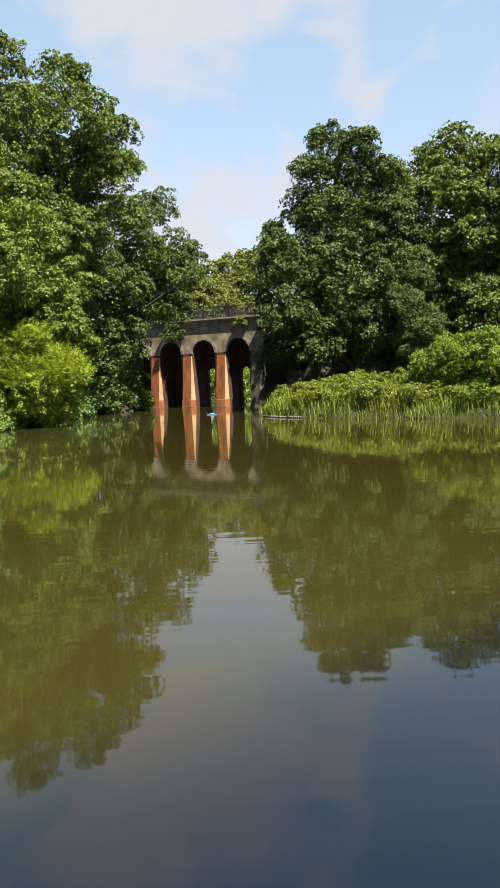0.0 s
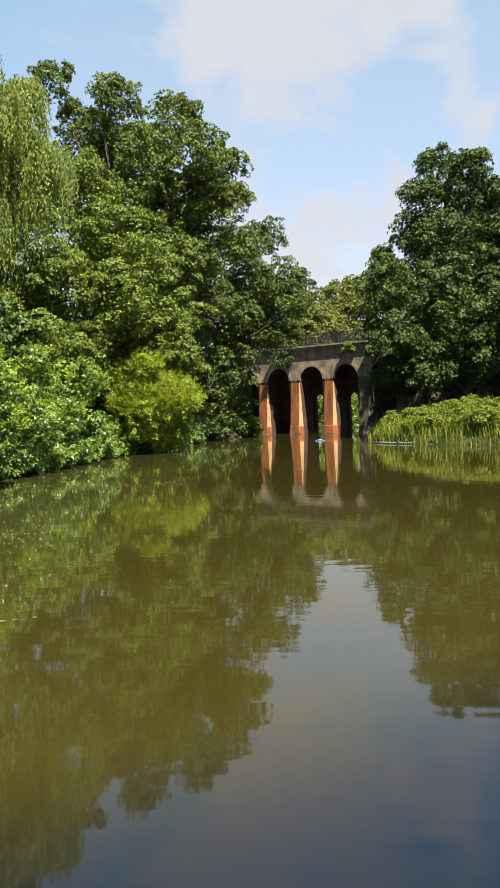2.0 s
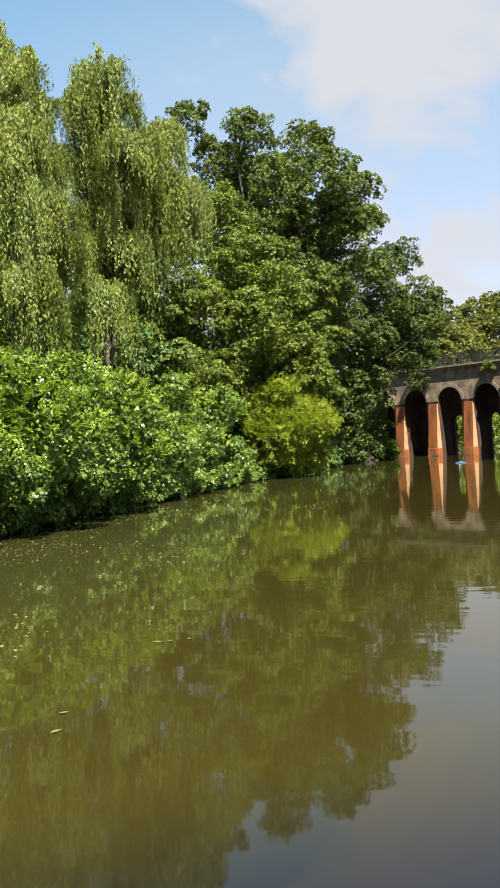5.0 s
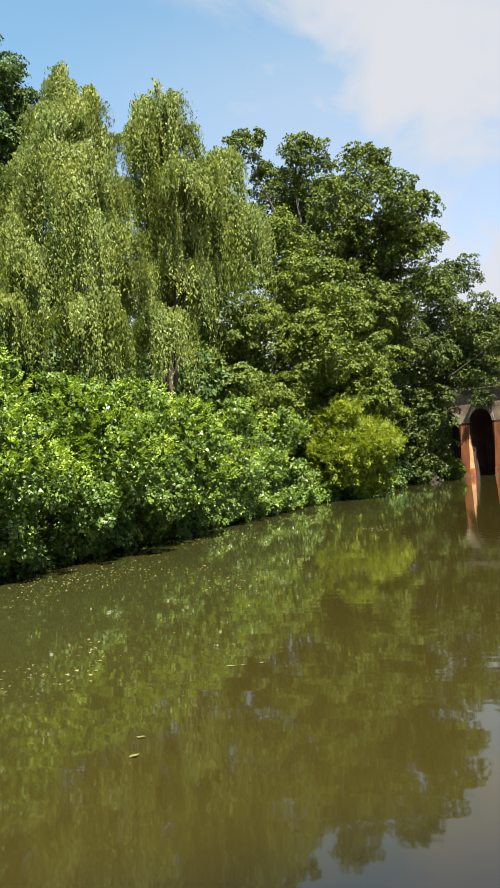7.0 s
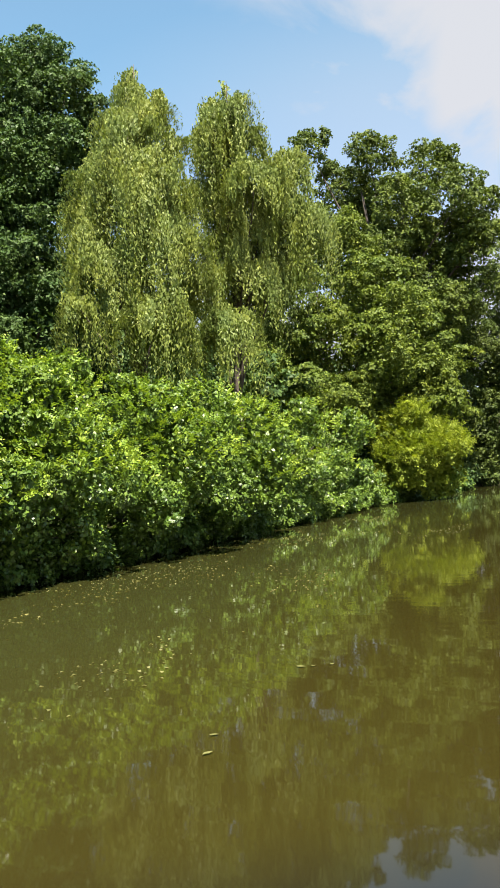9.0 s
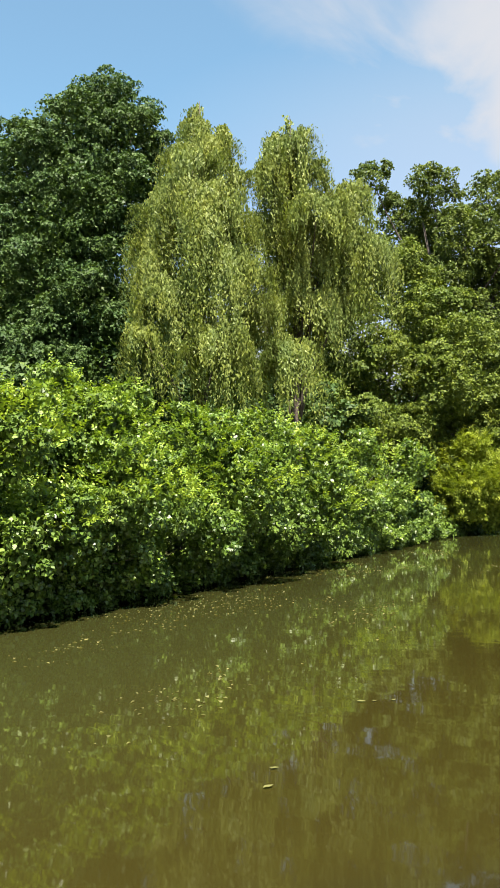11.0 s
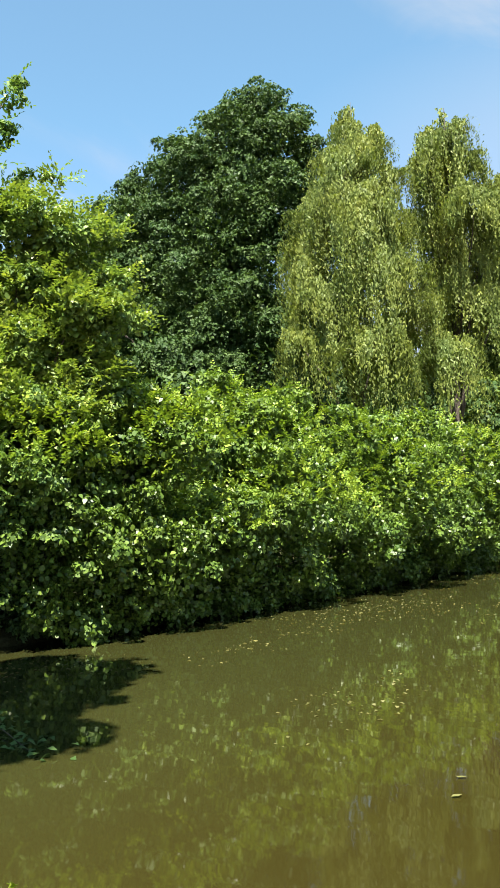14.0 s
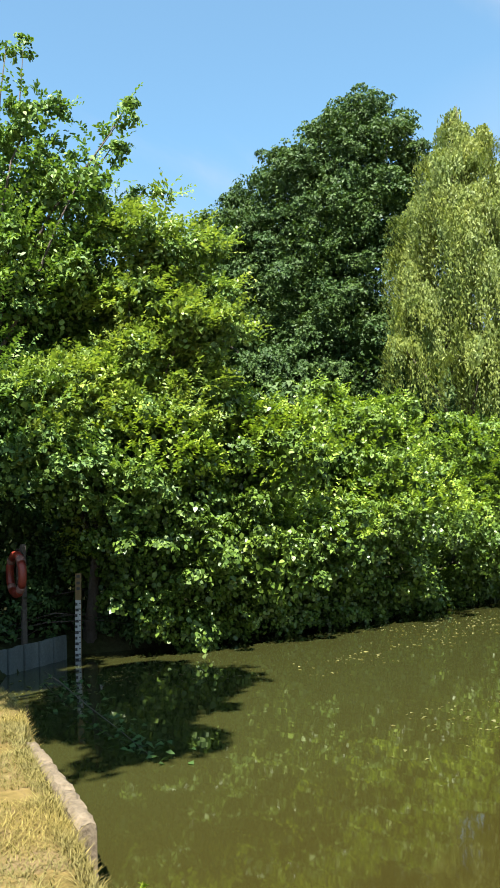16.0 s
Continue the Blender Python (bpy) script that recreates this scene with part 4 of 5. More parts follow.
BEHIND = [(x, 99 + rng.uniform(-2, 4), 1.5 + 2.5 * (k % 2), 2.8) for k, x in enumerate(np.arange(-16, 16, 2.0))]
thicket("undergrowth", "sunlit bushes beyond the arches", 64, BEHIND, 500, LEAF_BUSHR, 1.0, 0.35)


def weeping(name, label, lobes, seed, bundles, material, base, floor):
    """Bundles of hanging strands with small leaves, from arching limbs."""
    rng = np.random.default_rng(seed)
    bz = float(ground_height(*base))
    root = new(name)
    root.location = (base[0], base[1], bz)
    tagged(root, label, "tree", "weeping birches")
    inv = Matrix.Translation(root.location).inverted()
    tv, tf, pieces = limbs(rng, (base[0], base[1], bz), lobes, 0.2)
    made = [link_mesh("trunk", tv, tf, BARK, root, True)]
    made += [link_mesh("limb", v, fc, BARK, root, True) for v, fc in pieces]
    c, out = crown_points(rng, lobes, bundles, inner=0.55, under=-0.15)
    bundles = len(c)
    length = np.minimum(rng.uniform(0.7, 1.2, bundles) * rng.choice([1.0, 1.9, 3.0], bundles), np.maximum(c[:, 2] - floor - rng.random(bundles), 0.5))
    each, per = 17, 27
    c, out, length = np.repeat(c, each, 0), np.repeat(out, each, 0), np.repeat(length, each)
    k = len(c)
    c = c - out * 0.3 + rng.normal(size=c.shape) * np.array([0.1, 0.1, 0.12])
    length = length * rng.uniform(0.55, 1.15, k)
    s = np.clip(np.linspace(0, 1, per)[None, :] + rng.normal(size=(k, per)) * 0.02, 0, 1)
    flare = out * np.array([1, 1, 0]) * 0.8 + rng.normal(size=(k, 3)) * np.array([0.13, 0.13, 0])
    pos = c[:, None, :] + flare[:, None, :] * (0.6 * np.sin(s * 1.5))[..., None]
    pos[..., 2] += 0.35 * np.sin(s * 2.6) - s ** 1.5 * length[:, None]
    pos += rng.normal(size=pos.shape) * 0.03
    along = rng.normal(size=pos.shape) * 0.35 + np.array([0, 0, -1.0])
    normal = rng.normal(size=pos.shape) * 0.3 + flare[:, None, :] * 1.3 + out[:, None, :] * 0.6 + np.array([0.0, 0.0, 0.5])
    n = k * per
    ln = 0.13 * rng.uniform(0.6, 1.3, n)
    made.append(quads_mesh("crown", leaves(pos.reshape(-1, 3), along.reshape(-1, 3), normal.reshape(-1, 3), ln, ln * 0.42, 3), 3, material, root))
    for o in made:
        o.matrix_parent_inverse = inv


weeping("weeping_birch", "pale green weeping birch with hanging strands", BIRCH1_LOBES, 41, 390, LEAF_BIRCH, (-15.6, 24.5), 3.4)
weeping("weeping_birch", "pale green weeping birch with hanging strands", BIRCH2_LOBES, 42, 390, LEAF_BIRCH, (-13.6, 27.6), 3.4)


# ---- bridge ----
BAY, HALF, SPRING, DECK, DEEP = 3.8, 1.25, 5.12, 8.2, 2.7


def prism(bm, outline, y0, y1):
    """Extrude an outline in x and z from y0 to y1."""
    a = [bm.verts.new((x, y0, z)) for x, z in outline]
    b = [bm.verts.new((x, y1, z)) for x, z in outline]
    bm.faces.new(a)
    bm.faces.new(b[::-1])
    n = len(a)
    for i in range(n):
        bm.faces.new((a[i], b[i], b[(i + 1) % n], a[(i + 1) % n]))


def box(bm, x0, x1, y0, y1, z0, z1):
    prism(bm, [(x0, z0), (x1, z0), (x1, z1), (x0, z1)], y0, y1)


def arch_pts(cx, r, z, steps=18):
    return [(cx + r * math.cos(math.pi * k / steps), z + r * math.sin(math.pi * k / steps)) for k in range(steps + 1)]


def bridge():
    root = new("viaduct_bridge")
    root.matrix_world = pose(-2.35, 77.5, 0, 0, 0, -30)
    tagged(root, "old brick viaduct with tall arches and red piers", "bridge")
    centres = [-9.68, -5.88, -2.08, 1.72, 5.52]
    for cx in centres:
        bm = bmesh.new()
        prism(bm, [(cx - BAY / 2, SPRING), (cx - BAY / 2, DECK), (cx + BAY / 2, DECK), (cx + BAY / 2, SPRING)] + arch_pts(cx, HALF, SPRING), 0, DEEP)
        bmesh.ops.recalc_face_normals(bm, faces=bm.faces)
        bm.normal_update()
        # undersides and inner arch faces take the brick coloured dark for shade
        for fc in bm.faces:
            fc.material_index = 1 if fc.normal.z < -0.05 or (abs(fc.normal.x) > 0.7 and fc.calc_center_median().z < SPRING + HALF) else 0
        part("spandrel", bm, STONE, root).data.materials.append(SHADED_BRICK)
        bm = bmesh.new()
        ring = arch_pts(cx, HALF, SPRING) + arch_pts(cx, HALF + 0.28, SPRING)[::-1]
        prism(bm, ring, -0.05, 0.3)
        bmesh.ops.recalc_face_normals(bm, faces=bm.faces)
        part("arch_ring", bm, RING, root, "weathered pale arch ring")
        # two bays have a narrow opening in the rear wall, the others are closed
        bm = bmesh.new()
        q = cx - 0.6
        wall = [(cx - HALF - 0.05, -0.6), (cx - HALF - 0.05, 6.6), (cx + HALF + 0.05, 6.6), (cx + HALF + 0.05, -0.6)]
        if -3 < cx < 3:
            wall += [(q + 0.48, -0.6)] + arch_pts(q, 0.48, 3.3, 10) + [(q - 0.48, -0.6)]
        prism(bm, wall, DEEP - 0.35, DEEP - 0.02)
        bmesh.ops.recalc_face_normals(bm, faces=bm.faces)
        part("rear_wall", bm, SHADED_BRICK, root)
    for i in range(6):
        px = centres[0] - BAY / 2 + i * BAY
        w = BAY / 2 - HALF
        red = 0 < i < 4
        bm = bmesh.new()
        box(bm, px - w, px + w, 0, DEEP, -0.8, SPRING)
        # the grey piers have their shade painted in as darker stone
        part("pier", bm, SHADED_BRICK if red else DAMP_SHADED, root)
        bm = bmesh.new()
        for z, wd, fr, back in ((-0.8, 0.2, -0.37, 0.78), (0.7, 0.17, -0.3, 0.7), (0.75, 0.14, -0.28, 0.67), (4.9, 0.0, -0.1, 0.45)):
            lo, hi = -0.35 - wd, 0.55 - 0.2 * wd
            vs = [bm.verts.new((px + x, y, z)) for x, y in ((-w, 0.02), (lo, fr), (hi, fr), (back + 0.15, 0.02))]
            if z > -0.8:
                for k in range(4):
                    bm.faces.new((prev[k], prev[(k + 1) % 4], vs[(k + 1) % 4], vs[k]))
            prev = vs
        bm.faces.new(prev)
        bmesh.ops.recalc_face_normals(bm, faces=bm.faces)
        bm.normal_update()
        # right-hand faces of the red buttresses get the painted sunlit colour
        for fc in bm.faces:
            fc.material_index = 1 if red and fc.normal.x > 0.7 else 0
        ob = part("buttress", bm, RED if red else DAMP_SHADED, root, "battered red buttress, its sunlit side coloured paler" if red else "grey stone buttress")
        ob.data.materials.append(SUNLIT_SIDE)
    for i in range(1, 5):
        px = centres[0] - BAY / 2 + i * BAY
        bm = bmesh.new()
        box(bm, px - 0.6, px + 0.68, -0.44, 0.0, -0.8, 0.08)
        bmesh.ops.bevel(bm, geom=list(bm.edges), offset=0.05, segments=2, affect="EDGES")
        part("plinth", bm, DAMP_SHADED, root, "dark damp stone footing")
    x0, x1 = centres[0] - BAY / 2 - 8, centres[-1] + BAY / 2 + 10
    for a0, a1 in ((x0, centres[0] - BAY / 2), (centres[-1] + BAY / 2, x1)):
        bm = bmesh.new()
        box(bm, a0, a1, 0.1, DEEP - 0.1, -0.8, DECK)
        part("abutment", bm, STONE, root)
    bm = bmesh.new()
    box(bm, x0, x1, -0.28, DEEP + 0.28, DECK, DECK + 0.14)
    part("coping", bm, RING, root, "projecting pale stone ledge")
    bm = bmesh.new()
    box(bm, x0, x1, -0.14, DEEP + 0.14, DECK - 0.22, DECK - 0.01)
    part("cornice", bm, STONE, root)
    bar = None
    for y in (0.0, DEEP):
        for z in (0.35, 1.12):
            bm = bmesh.new()
            box(bm, x0, x1, y - 0.03, y + 0.03, DECK + z, DECK + z + 0.05)
            part("rail", bm, IRON, root)
        k = x0
        while k < x1:
            bm = bmesh.new()
            box(bm, k - 0.045, k + 0.045, y - 0.045, y + 0.045, DECK + 0.14, DECK + 1.22)
            part("post", bm, IRON, root)
            k += 1.9
        k = x0
        while k < x1:
            if bar is None:
                bm = bmesh.new()
                box(bm, -0.012, 0.012, -0.012, 0.012, 0.14, 1.13)
                ob = part("baluster", bm, IRON, root)
                bar = ob.data
            else:
                ob = new("baluster", bar)
                ob.parent = root
            ob.location = (k, y, DECK)
            k += 0.17


bridge()


# ---- reeds on the far bank ----
def blades(name, label, seed, spots, height, width, material, category="grass", bend=0.35):
    rng = np.random.default_rng(seed)
    n = len(spots)
    h = height * rng.uniform(0.55, 1.15, n)
    an = rng.random(n) * 2 * math.pi
    d = np.stack([np.cos(an), np.sin(an), np.zeros(n)], -1)
    side = np.stack([-d[:, 1], d[:, 0], np.zeros(n)], -1)
    up = np.array([0, 0, 1.0])
    b = bend * h * rng.uniform(0.2, 1.2, n)
    w = width * rng.uniform(0.7, 1.3, n)
    p0, p1 = spots - side * w[:, None] / 2, spots + side * w[:, None] / 2
    m = spots + up * (h * 0.6)[:, None] + d * (b * 0.35)[:, None]
    m0, m1 = m - side * w[:, None] * 0.4, m + side * w[:, None] * 0.4
    t = spots + up * (h * 0.95)[:, None] + d * b[:, None]
    t0, t1 = t - side * w[:, None] * 0.05, t + side * w[:, None] * 0.05
    co = np.stack([p0, p1, m1, m0, m0, m1, t1, t0], 1).reshape(-1, 3)
    ob = quads_mesh(name, co, 4, material)
    return tagged(ob, label, category, kind="stuff")


def scatter(seed, n, x0, x1, y0, y1, dmin, dmax):
    rng = np.random.default_rng(seed)
    px, py = rng.uniform(x0, x1, n), rng.uniform(y0, y1, n)
    d = pond_distance(px, py)
    k = (d > dmin) & (d < dmax)
    px, py = px[k], py[k]
    return np.stack([px, py, np.maximum(ground_height(px, py), -0.05) - 0.03], -1)


def patchy(spots, scale):
    """Heights that swell and sink over the bank."""
    return np.array([0.45 + 1.1 * noise.noise(Vector((p[0] * scale, p[1] * scale, 3.0))) ** 2 * 2 + 0.5 * abs(noise.noise(Vector((p[0], p[1], 9.0)))) for p in spots])


reed_spots = scatter(51, 42000, 0, 30, 30, 62, -0.3, 7)
blades("reeds", "tall bright green reeds and grass along the shore", 51, reed_spots, 0.78 * (0.2 + 1.3 * patchy(reed_spots, 0.55)), 0.04, LEAF_REED, bend=0.6)
HERBS = [(p[0], p[1], p[2] + 0.5 + 0.3 * math.sin(p[0] * 0.9 + p[1]), 0.6) for p in scatter(55, 1100, 2, 28, 38, 58, 0.5, 6.5)][:330]
thicket("herb_patch", "leafy yellow-green herbs among the reeds", 65, HERBS, 2600, LEAF_REED, 0.34, 0.12)
TURF = scatter(52, 110000, -9.5, -3.6, 1.9, 5.6, 0.02, 1.5)
TURF = TURF[[noise.noise(Vector((p[0] * 1.6, p[1] * 1.6, 1.0))) < 0.28 for p in TURF]]
blades("bank_grass", "short sunburnt yellow grass on the dam", 52, TURF, 0.055 * (0.55 + patchy(TURF, 2.0)), 0.0065, DRY_GRASS, bend=1.3)
blades("rim_grass", "longer straw-yellow grass tufts along the rim", 53, np.concatenate([scatter(53, 44000, -5.2, -2.5, 1.5, 4.0, -0.07, 0.2), scatter(57, 16000, -7.4, -4.9, 2.8, 4.2, 0.05, 0.22), scatter(54, 12000, -10.0, -7.2, 3.5, 6.0, -0.05, 0.3)]), 0.075, 0.006, DRY_GRASS, bend=1.2)


# ---- things by the dam ----
WOOD_POST = surface("weathered_wood", [(0.3, (0.122, 0.0793, 0.0305)), (0.7, (0.2562, 0.1769, 0.0671))], 3.0, 50.0, 0.8, 0.5, 0.005, (1, 1, 0.2))
WHITE = surface("gauge_white", [(0.3, (0.305, 0.3172, 0.305)), (0.7, (0.4575, 0.4636, 0.4514))], 6.0, 60.0, 0.5, 0.2, 0.002)
BLACK = surface("gauge_black", [(0.3, (0.00915, 0.00976, 0.0122)), (0.7, (0.0244, 0.0244, 0.02745))], 6.0, 60.0, 0.5, 0.2, 0.002)
PILE = surface("sheet_pile", [(0.3, (0.05, 0.062, 0.058)), (0.6, (0.098, 0.115, 0.108)), (0.8, (0.13, 0.13, 0.11))], 2.0, 30.0, 0.75, 0.5, 0.01, (1, 1, 0.3))
ORANGE = surface("buoy_orange", [(0.3, (0.1586, 0.0183, 0.01098)), (0.7, (0.2318, 0.03355, 0.01525))], 4.0, 40.0, 0.5, 0.2, 0.003)
BAND = surface("faded_band", [(0.3, (0.16, 0.07, 0.055)), (0.7, (0.26, 0.14, 0.11))], 4.0, 40.0, 0.6, 0.2, 0.003)
BUFF = surface("edging_stone", [(0.3, (0.062, 0.046, 0.027)), (0.5, (0.11, 0.083, 0.05)), (0.7, (0.17, 0.132, 0.084))], 9.0, 45.0, 0.95, 1.0, 0.015)
BLUE = surface("blue_plastic", [(0.3, (0.0305, 0.0915, 0.2074)), (0.7, (0.061, 0.1342, 0.2562))], 3.0, 40.0, 0.4, 0.2, 0.003)
DEAD_LEAF = leaf_mat("floating_leaf", (0.068, 0.0663, 0.02125), (0.119, 0.119, 0.03825), (0.187, 0.1785, 0.0765), 0.2)


def bevelled(bm, width):
    bmesh.ops.bevel(bm, geom=list(bm.edges), offset=width, segments=2, affect="EDGES")


def gauge_board():
    root = new("depth_gauge")
    root.matrix_world = pose(-13.91, 8.38, 0, 0, 1.2, 52)
    tagged(root, "black and white water depth gauge on a timber post", "gauge")
    bm = bmesh.new()
    box(bm, -0.055, 0.055, 0.0, 0.07, -1.0, 1.5)
    bevelled(bm, 0.006)
    part("post", bm, WOOD_POST, root)
    bm = bmesh.new()
    box(bm, -0.05, 0.05, -0.012, -0.001, -0.4, 1.02)
    part("scale_plate", bm, WHITE, root, "white enamel scale plate")
    for k in range(14):
        z = -0.38 + 0.1 * k
        bm = bmesh.new()
        box(bm, -0.048, -0.01 if k % 2 else 0.012, -0.016, -0.0125, z, z + 0.05)
        box(bm, 0.02, 0.046, -0.016, -0.0125, z + 0.03, z + 0.05)
        part("scale_mark", bm, BLACK, root)
    for z in (1.2, 1.3, 1.42):
        bm = bmesh.new()
        box(bm, -0.03, 0.03, -0.004, 0.001, z, z + 0.05)
        part("scale_mark", bm, BLACK, root)


def sheet_piles():
    root = new("sheet_pile_wall")
    a, e = Vector((-13.97, 8.14, 0)), Vector((-13.22, 6.5, 0))
    d = (e - a).normalized()
    root.matrix_world = Matrix.Translation(a) @ pose(0, 0, 0, 0, 0, math.degrees(math.atan2(d.y, d.x)))
    tagged(root, "grey-blue sheet pile wall holding the bank corner", "retaining wall")
    n = int((e - a).length / 0.2)
    rng = np.random.default_rng(5)
    for k in range(n):
        bm = bmesh.new()
        off = 0.03 if k % 2 else 0.0
        box(bm, k * 0.2 + 0.006, k * 0.2 + 0.194, off, off + 0.06, -0.8, 0.42 + float(rng.uniform(-0.015, 0.015)))
        bevelled(bm, 0.008)
        part("plank", bm, PILE, root)


def lifebuoy():
    post = new("lifebuoy_post")
    post.matrix_world = pose(-13.72, 7.20, 0.35, 0, 0, -8)
    tagged(post, "dark timber post with a backboard for a lifebuoy", "post")
    bm = bmesh.new()
    box(bm, -0.05, 0.05, 0.0, 0.08, -0.4, 1.72)
    bevelled(bm, 0.006)
    part("post", bm, BARK, post)
    bm = bmesh.new()
    box(bm, -0.2, 0.2, -0.02, -0.002, 1.05, 1.65)
    bevelled(bm, 0.006)
    part("backboard", bm, BARK, post)
    ring = new("lifebuoy")
    ring.matrix_world = pose(-13.70, 7.10, 1.57, 90, 0, -8)
    tagged(ring, "orange lifebuoy ring with pale bands, hung on a post", "lifebuoy")
    major, minor = 0.33, 0.07
    for k in range(8):
        bm = bmesh.new()
        band = k % 2 == 1
        a0, a1 = (k * 45 - (8 if band else 36.8), k * 45 + (8 if band else 36.8))
        r = minor + (0.004 if band else 0)
        rows = []
        for s in range(7):
            an = radians(a0 + (a1 - a0) * s / 6)
            rows.append([bm.verts.new(((major + r * math.cos(p)) * math.cos(an), (major + r * math.cos(p)) * math.sin(an), r * math.sin(p))) for p in [2 * math.pi * q / 12 for q in range(12)]])
        for u, v in zip(rows, rows[1:]):
            for q in range(12):
                bm.faces.new((u[q], u[(q + 1) % 12], v[(q + 1) % 12], v[q]))
        bm.faces.new(rows[0][::-1])
        bm.faces.new(rows[-1])
        bmesh.ops.recalc_face_normals(bm, faces=bm.faces)
        ob = part("band" if band else "float_segment", bm, BAND if band else ORANGE, ring)
        ob.data.shade_smooth()


def edging():
    a, e = Vector((-7.3, 4.04, 0.0)), Vector((-5.1, 3.29, 0.0))
    d = (e - a) / 3
    yaw = math.degrees(math.atan2(d.y, d.x))
    rng = np.random.default_rng(9)
    for k in range(3):
        L = d.length - 0.02
        bm = bmesh.new()
        outline = [(-0.06, -0.5), (0.055, -0.5), (0.06, 0.33), (0.05, 0.385), (0.02, 0.4), (-0.035, 0.4), (-0.06, 0.37)]
        rows = []
        for s in range(10):
            x = L * s / 9
            end = 0.85 if s in (0, 9) else 1.0
            rows.append([bm.verts.new((x, y * end + rng.normal() * 0.006, z * (0.975 if end < 1 else 1) + rng.normal() * 0.006)) for y, z in outline])
        m = len(outline)
        for u, v in zip(rows, rows[1:]):
            for q in range(m):
                bm.faces.new((u[q], v[q], v[(q + 1) % m], u[(q + 1) % m]))
        bm.faces.new(rows[0])
        bm.faces.new(rows[-1][::-1])
        bmesh.ops.recalc_face_normals(bm, faces=bm.faces)
        me = bpy.data.meshes.new("edging_stone")
        bm.to_mesh(me)
        bm.free()
        me.materials.append(BUFF)
        ob = new("edging_stone", me)
        ob.matrix_world = Matrix.Translation(a + d * k) @ pose(0, 0, float(rng.uniform(-0.015, 0.015)), 0, 0, yaw + float(rng.uniform(-1.5, 1.5)))
        tagged(ob, "worn buff edging stone at the grassy pond rim", "stone", "edging stones")


gauge_board()
sheet_piles()
lifebuoy()
edging()


def floating_leaf(x, y, turn, size):
    rng = np.random.default_rng(int(abs(x * 1000)))
    pts = [(0, 0), (0.25, 0.2), (0.55, 0.24), (1, 0), (0.55, -0.22), (0.25, -0.2)]
    verts = [((px - 0.5) * size, py * size, 0.006 + 0.01 * rng.random()) for px, py in pts] + [(0, 0, 0.004)]
    ob = link_mesh("floating_leaf", verts, [(k, (k + 1) % 6, 6) for k in range(6)], DEAD_LEAF)
    ob.matrix_world = pose(x, y, 0.004, 0, 0, turn)
    tagged(ob, "fallen yellowing leaf floating on the pond", "leaf", "floating leaves")


for x, y, turn, size in ((-3.8, 8.84, 10, 0.11), (-3.68, 8.9, 40, 0.07), (-3.51, 9.0, 75, 0.08), (-3.64, 6.6, 20, 0.085), (-3.48, 6.2, 50, 0.09)):
    floating_leaf(x, y, turn, size)


def floating_bits():
    """Leaf scraps and seed husks that drift in patches off the bushes; some stand in for leaf reflections."""
    rng = np.random.default_rng(88)
    px, py = rng.uniform(-12.6, -5.0, 9000), rng.uniform(5.5, 34, 9000)
    d = pond_distance(px, py)
    drift = np.array([noise.noise(Vector((x * 0.45, y * 0.22, 5.0))) + 0.5 * noise.noise(Vector((x * 1.7, y * 0.9, 2.0))) for x, y in zip(px, py)])
    k = (d < -0.25) & (drift + rng.uniform(-0.25, 0.25, len(px)) > 0.02 + 0.06 * np.clip(-d, 0, 6))
    pos = np.stack([px[k], py[k], np.full(k.sum(), 0.005)], -1)
    n = len(pos)
    size = 0.055 * rng.uniform(0.4, 1.6, n)
    flat = rng.normal(size=(n, 3)) * [1, 1, 0.02]
    ob = quads_mesh("floating_bits", leaves(pos, flat, rng.normal(size=(n, 3)) * 0.08 + [0, 0, 1], size, size * 0.6), 4, DEAD_LEAF)
    tagged(ob, "drifting leaf scraps and husks, some standing in for leaf reflections", "debris", kind="stuff")


floating_bits()


def fallen_branch():
    root = new("fallen_branch")
    root.location = (-12.0, 6.6, 0)
    tagged(root, "leafy branch trailing in the water", "branch")
    inv = Matrix.Translation(root.location).inverted()
    pts = [(-12.4, 6.9, 0.1), (-11.2, 6.5, 0.12), (-9.6, 5.95, 0.1), (-8.4, 5.6, 0.06), (-7.0, 5.2, -0.02)]
    v, fc = tube(pts, [0.012, 0.01, 0.008, 0.006, 0.003], 6)
    st = link_mesh("stem", v, fc, BARK, root, True)
    rng = np.random.default_rng(77)
    n = 150
    s = rng.uniform(0.2, 1, n) * 4
    i = np.minimum(s.astype(int), 3)
    P = np.array(pts)
    pos = P[i] + (P[i + 1] - P[i]) * (s - i)[:, None] + rng.normal(size=(n, 3)) * np.array([0.16, 0.16, 0.06])
    pos[:, 2] = np.maximum(pos[:, 2], 0.01)
    lv = quads_mesh("foliage", leaves(pos, rng.normal(size=(n, 3)) * [1, 1, 0.3], rng.normal(size=(n, 3)) * 0.3 + [0, 0, 1], np.full(n, 0.1), np.full(n, 0.06)), 4, LEAF_DARK, root)
    for o in (st, lv):
        o.matrix_parent_inverse = inv


fallen_branch()


def float_raft():
    bm = bmesh.new()
    box(bm, -0.36, 0.36, -0.2, 0.2, -0.05, 0.07)
    bevelled(bm, 0.04)
    root = new("float")
    root.location = (-2.6, 58, 0)
    tagged(root, "small blue plastic float on the water", "float")
    part("hull", bm, BLUE, root)
    bm = bmesh.new()
    box(bm, -0.15, 0.15, -0.1, 0.1, 0.06, 0.1)
    bevelled(bm, 0.02)
    part("hatch", bm, WHITE, root)


float_raft()


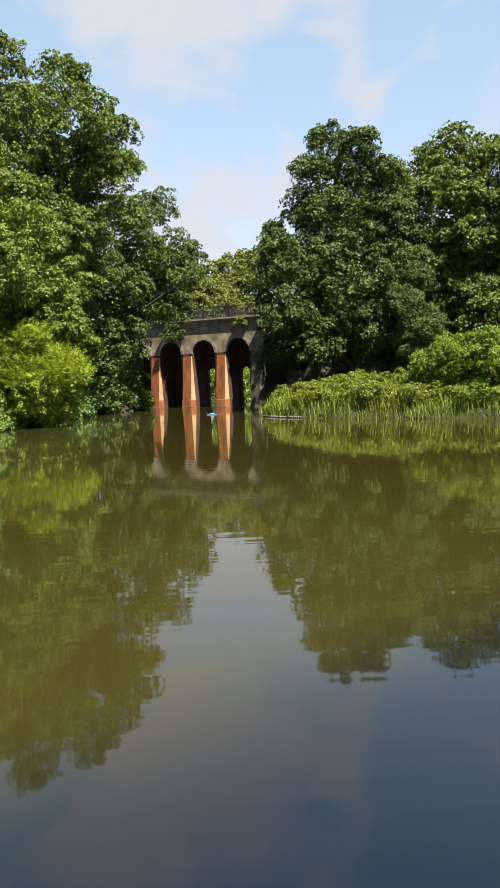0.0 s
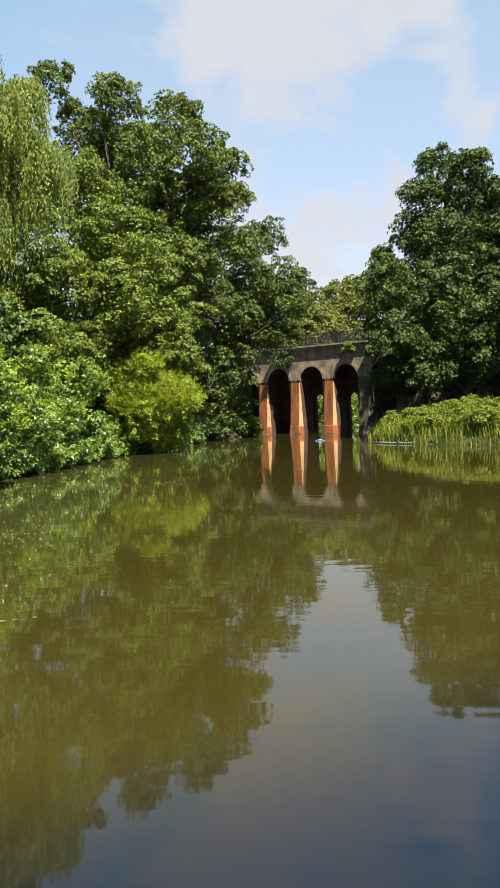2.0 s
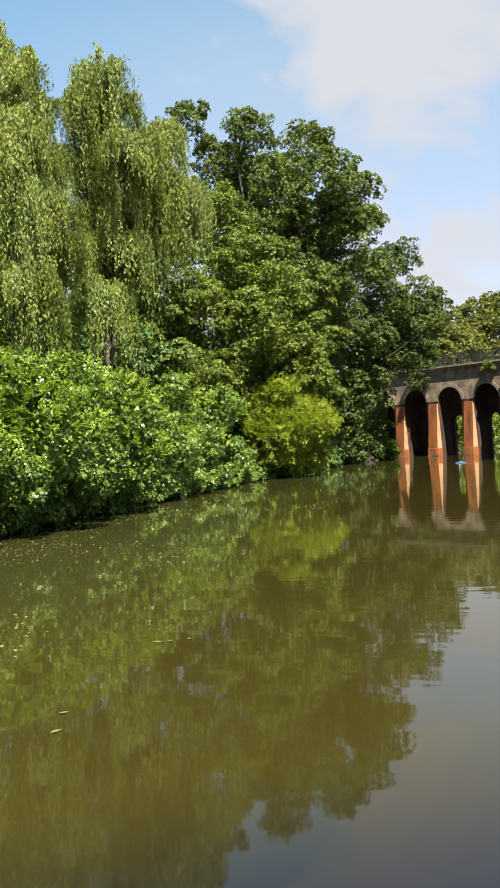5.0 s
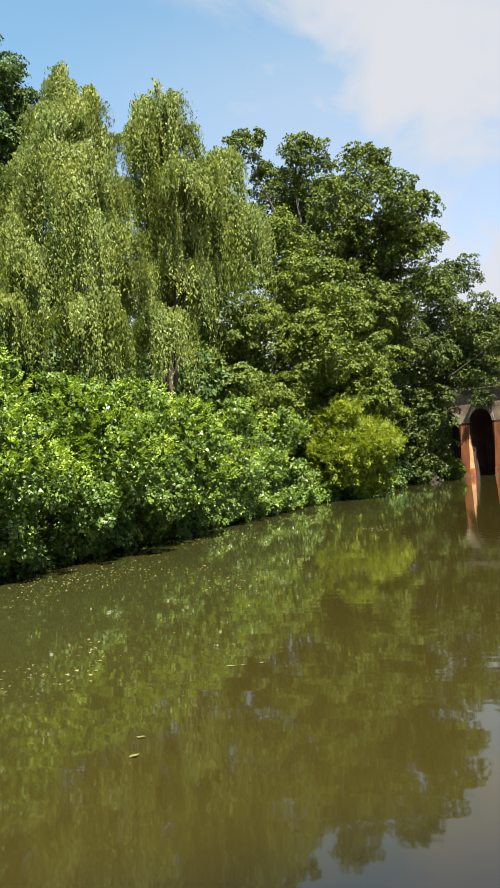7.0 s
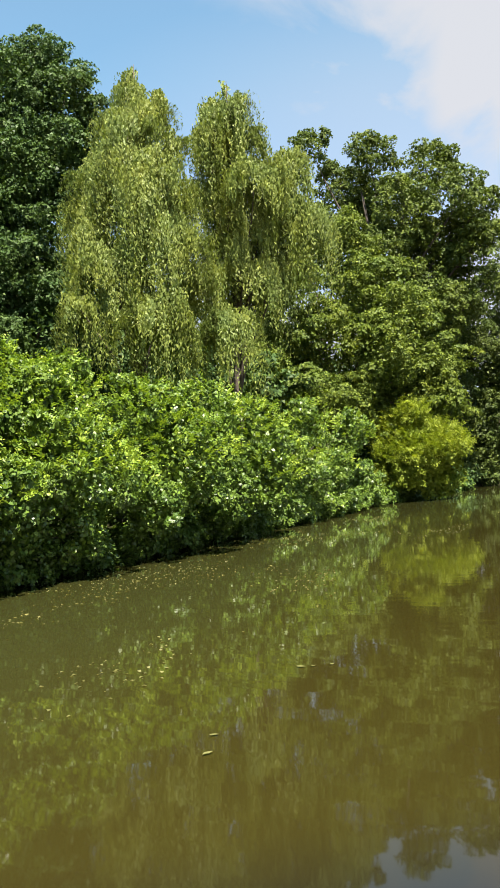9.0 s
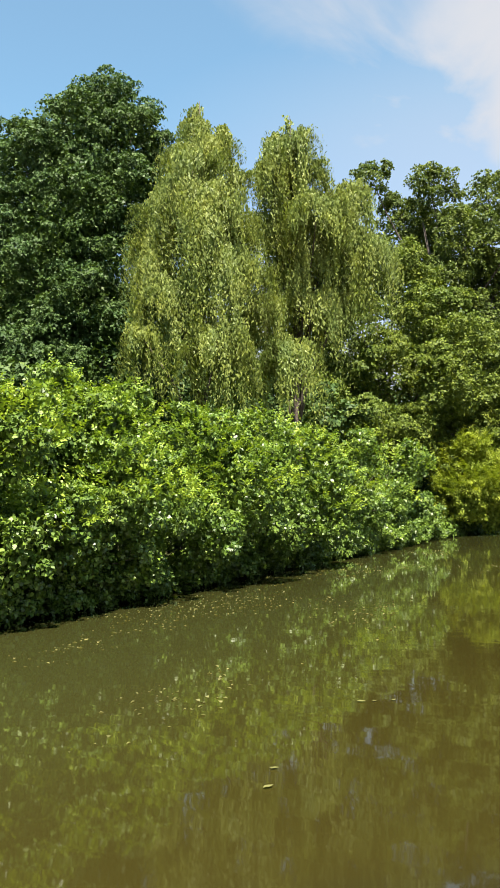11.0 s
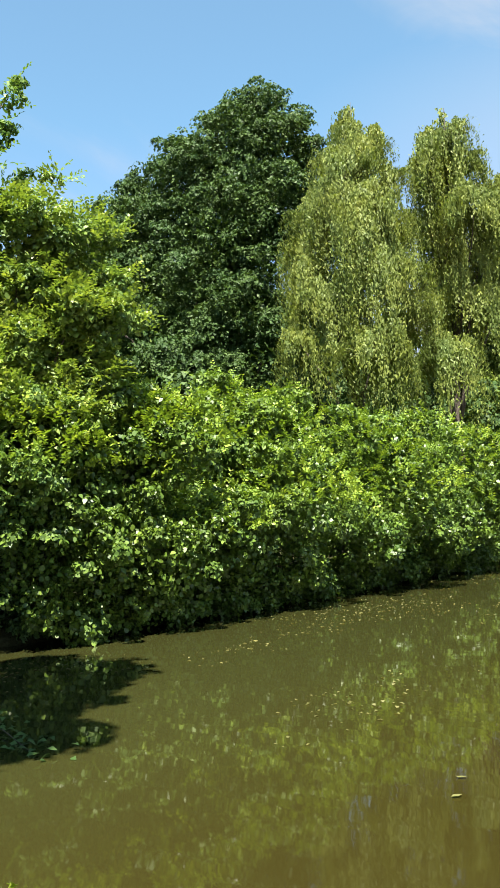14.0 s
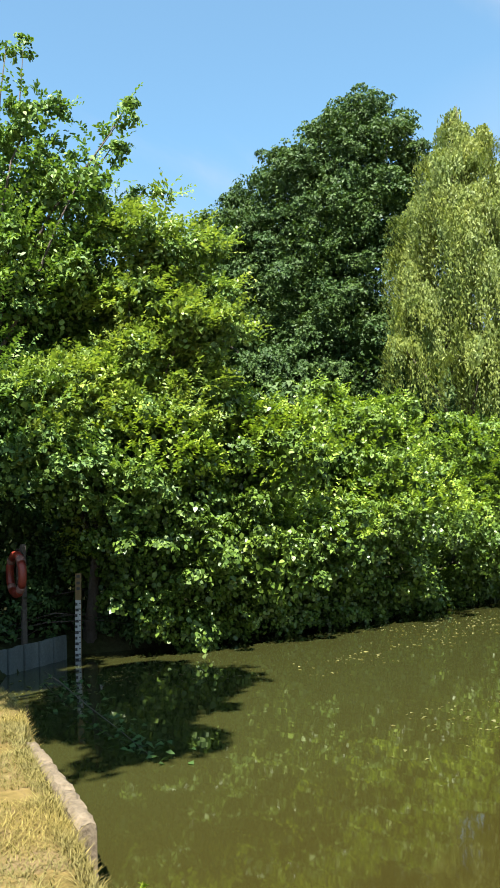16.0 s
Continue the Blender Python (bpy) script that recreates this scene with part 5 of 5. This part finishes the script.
def drift_log():
    v, fc = tube([(0.9, 51.6, 0.03), (1.9, 49.6, 0.04), (2.9, 48.6, 0.05), (3.9, 47.6, 0.02)], [0.05, 0.07, 0.06, 0.03], 8)
    ob = link_mesh("drift_log", v, fc, surface("bleached_wood", [(0.3, (0.183, 0.1647, 0.1342)), (0.7, (0.305, 0.2806, 0.244))], 2.0, 30.0), smooth=True)
    tagged(ob, "bleached log lying at the waterline below the reeds", "log")


drift_log()


def wall_plant(x, y, z, r, seed, label, leafage):
    rng = np.random.default_rng(seed)
    ob = quads_mesh("wall_plant", foliage(rng, [(x, y, z, r), (x + 0.8 * r, y - 0.4 * r, z - 0.3 * r, 0.7 * r), (x - 0.7 * r, y + 0.3 * r, z - 0.5 * r, 0.6 * r)], 40, 40, 0.3, 0.14, corners=3), 3, leafage)
    tagged(ob, label, "plant", "plants on the bridge")


wall_plant(2.6, 74.1, 6.9, 1.0, 84, "dark ivy trailing over the last arch", LEAF_LIME)
wall_plant(3.6, 73.5, 5.2, 1.0, 85, "dark ivy trailing over the last arch", LEAF_LIME)
wall_plant(1.5, 74.9, 7.3, 0.5, 86, "dark ivy trailing over the last arch", LEAF_LIME)
wall_plant(-0.55, 76.15, 7.9, 0.45, 81, "yellow-green weeds growing out of the bridge ledge", LEAF_MAPLE)
wall_plant(1.6, 74.9, 7.9, 0.35, 82, "yellow-green weeds growing out of the bridge ledge", LEAF_MAPLE)
wall_plant(-7.2, 80.0, 7.3, 0.95, 83, "dark creeper hanging over the bridge parapet", LEAF_LIME)


def sprig(x, y, z):
    rng = np.random.default_rng(91)
    n = 12
    up = rng.random(n)
    pos = np.array([x, y, z]) + np.stack([0.05 * (up - 0.5) + rng.normal(size=n) * 0.02, rng.normal(size=n) * 0.02, 0.1 * up - 0.04], -1)
    ob = quads_mesh("sprig", leaves(pos, rng.normal(size=(n, 3)) + [0, 0, 0.5], rng.normal(size=(n, 3)) * 0.4 + [0, 0, 1], np.full(n, 0.045), np.full(n, 0.022)), 4, LEAF_BUSHR)
    tagged(ob, "small green sprig growing from the grassy rim", "plant")


sprig(-4.22, 3.02, 0.33)
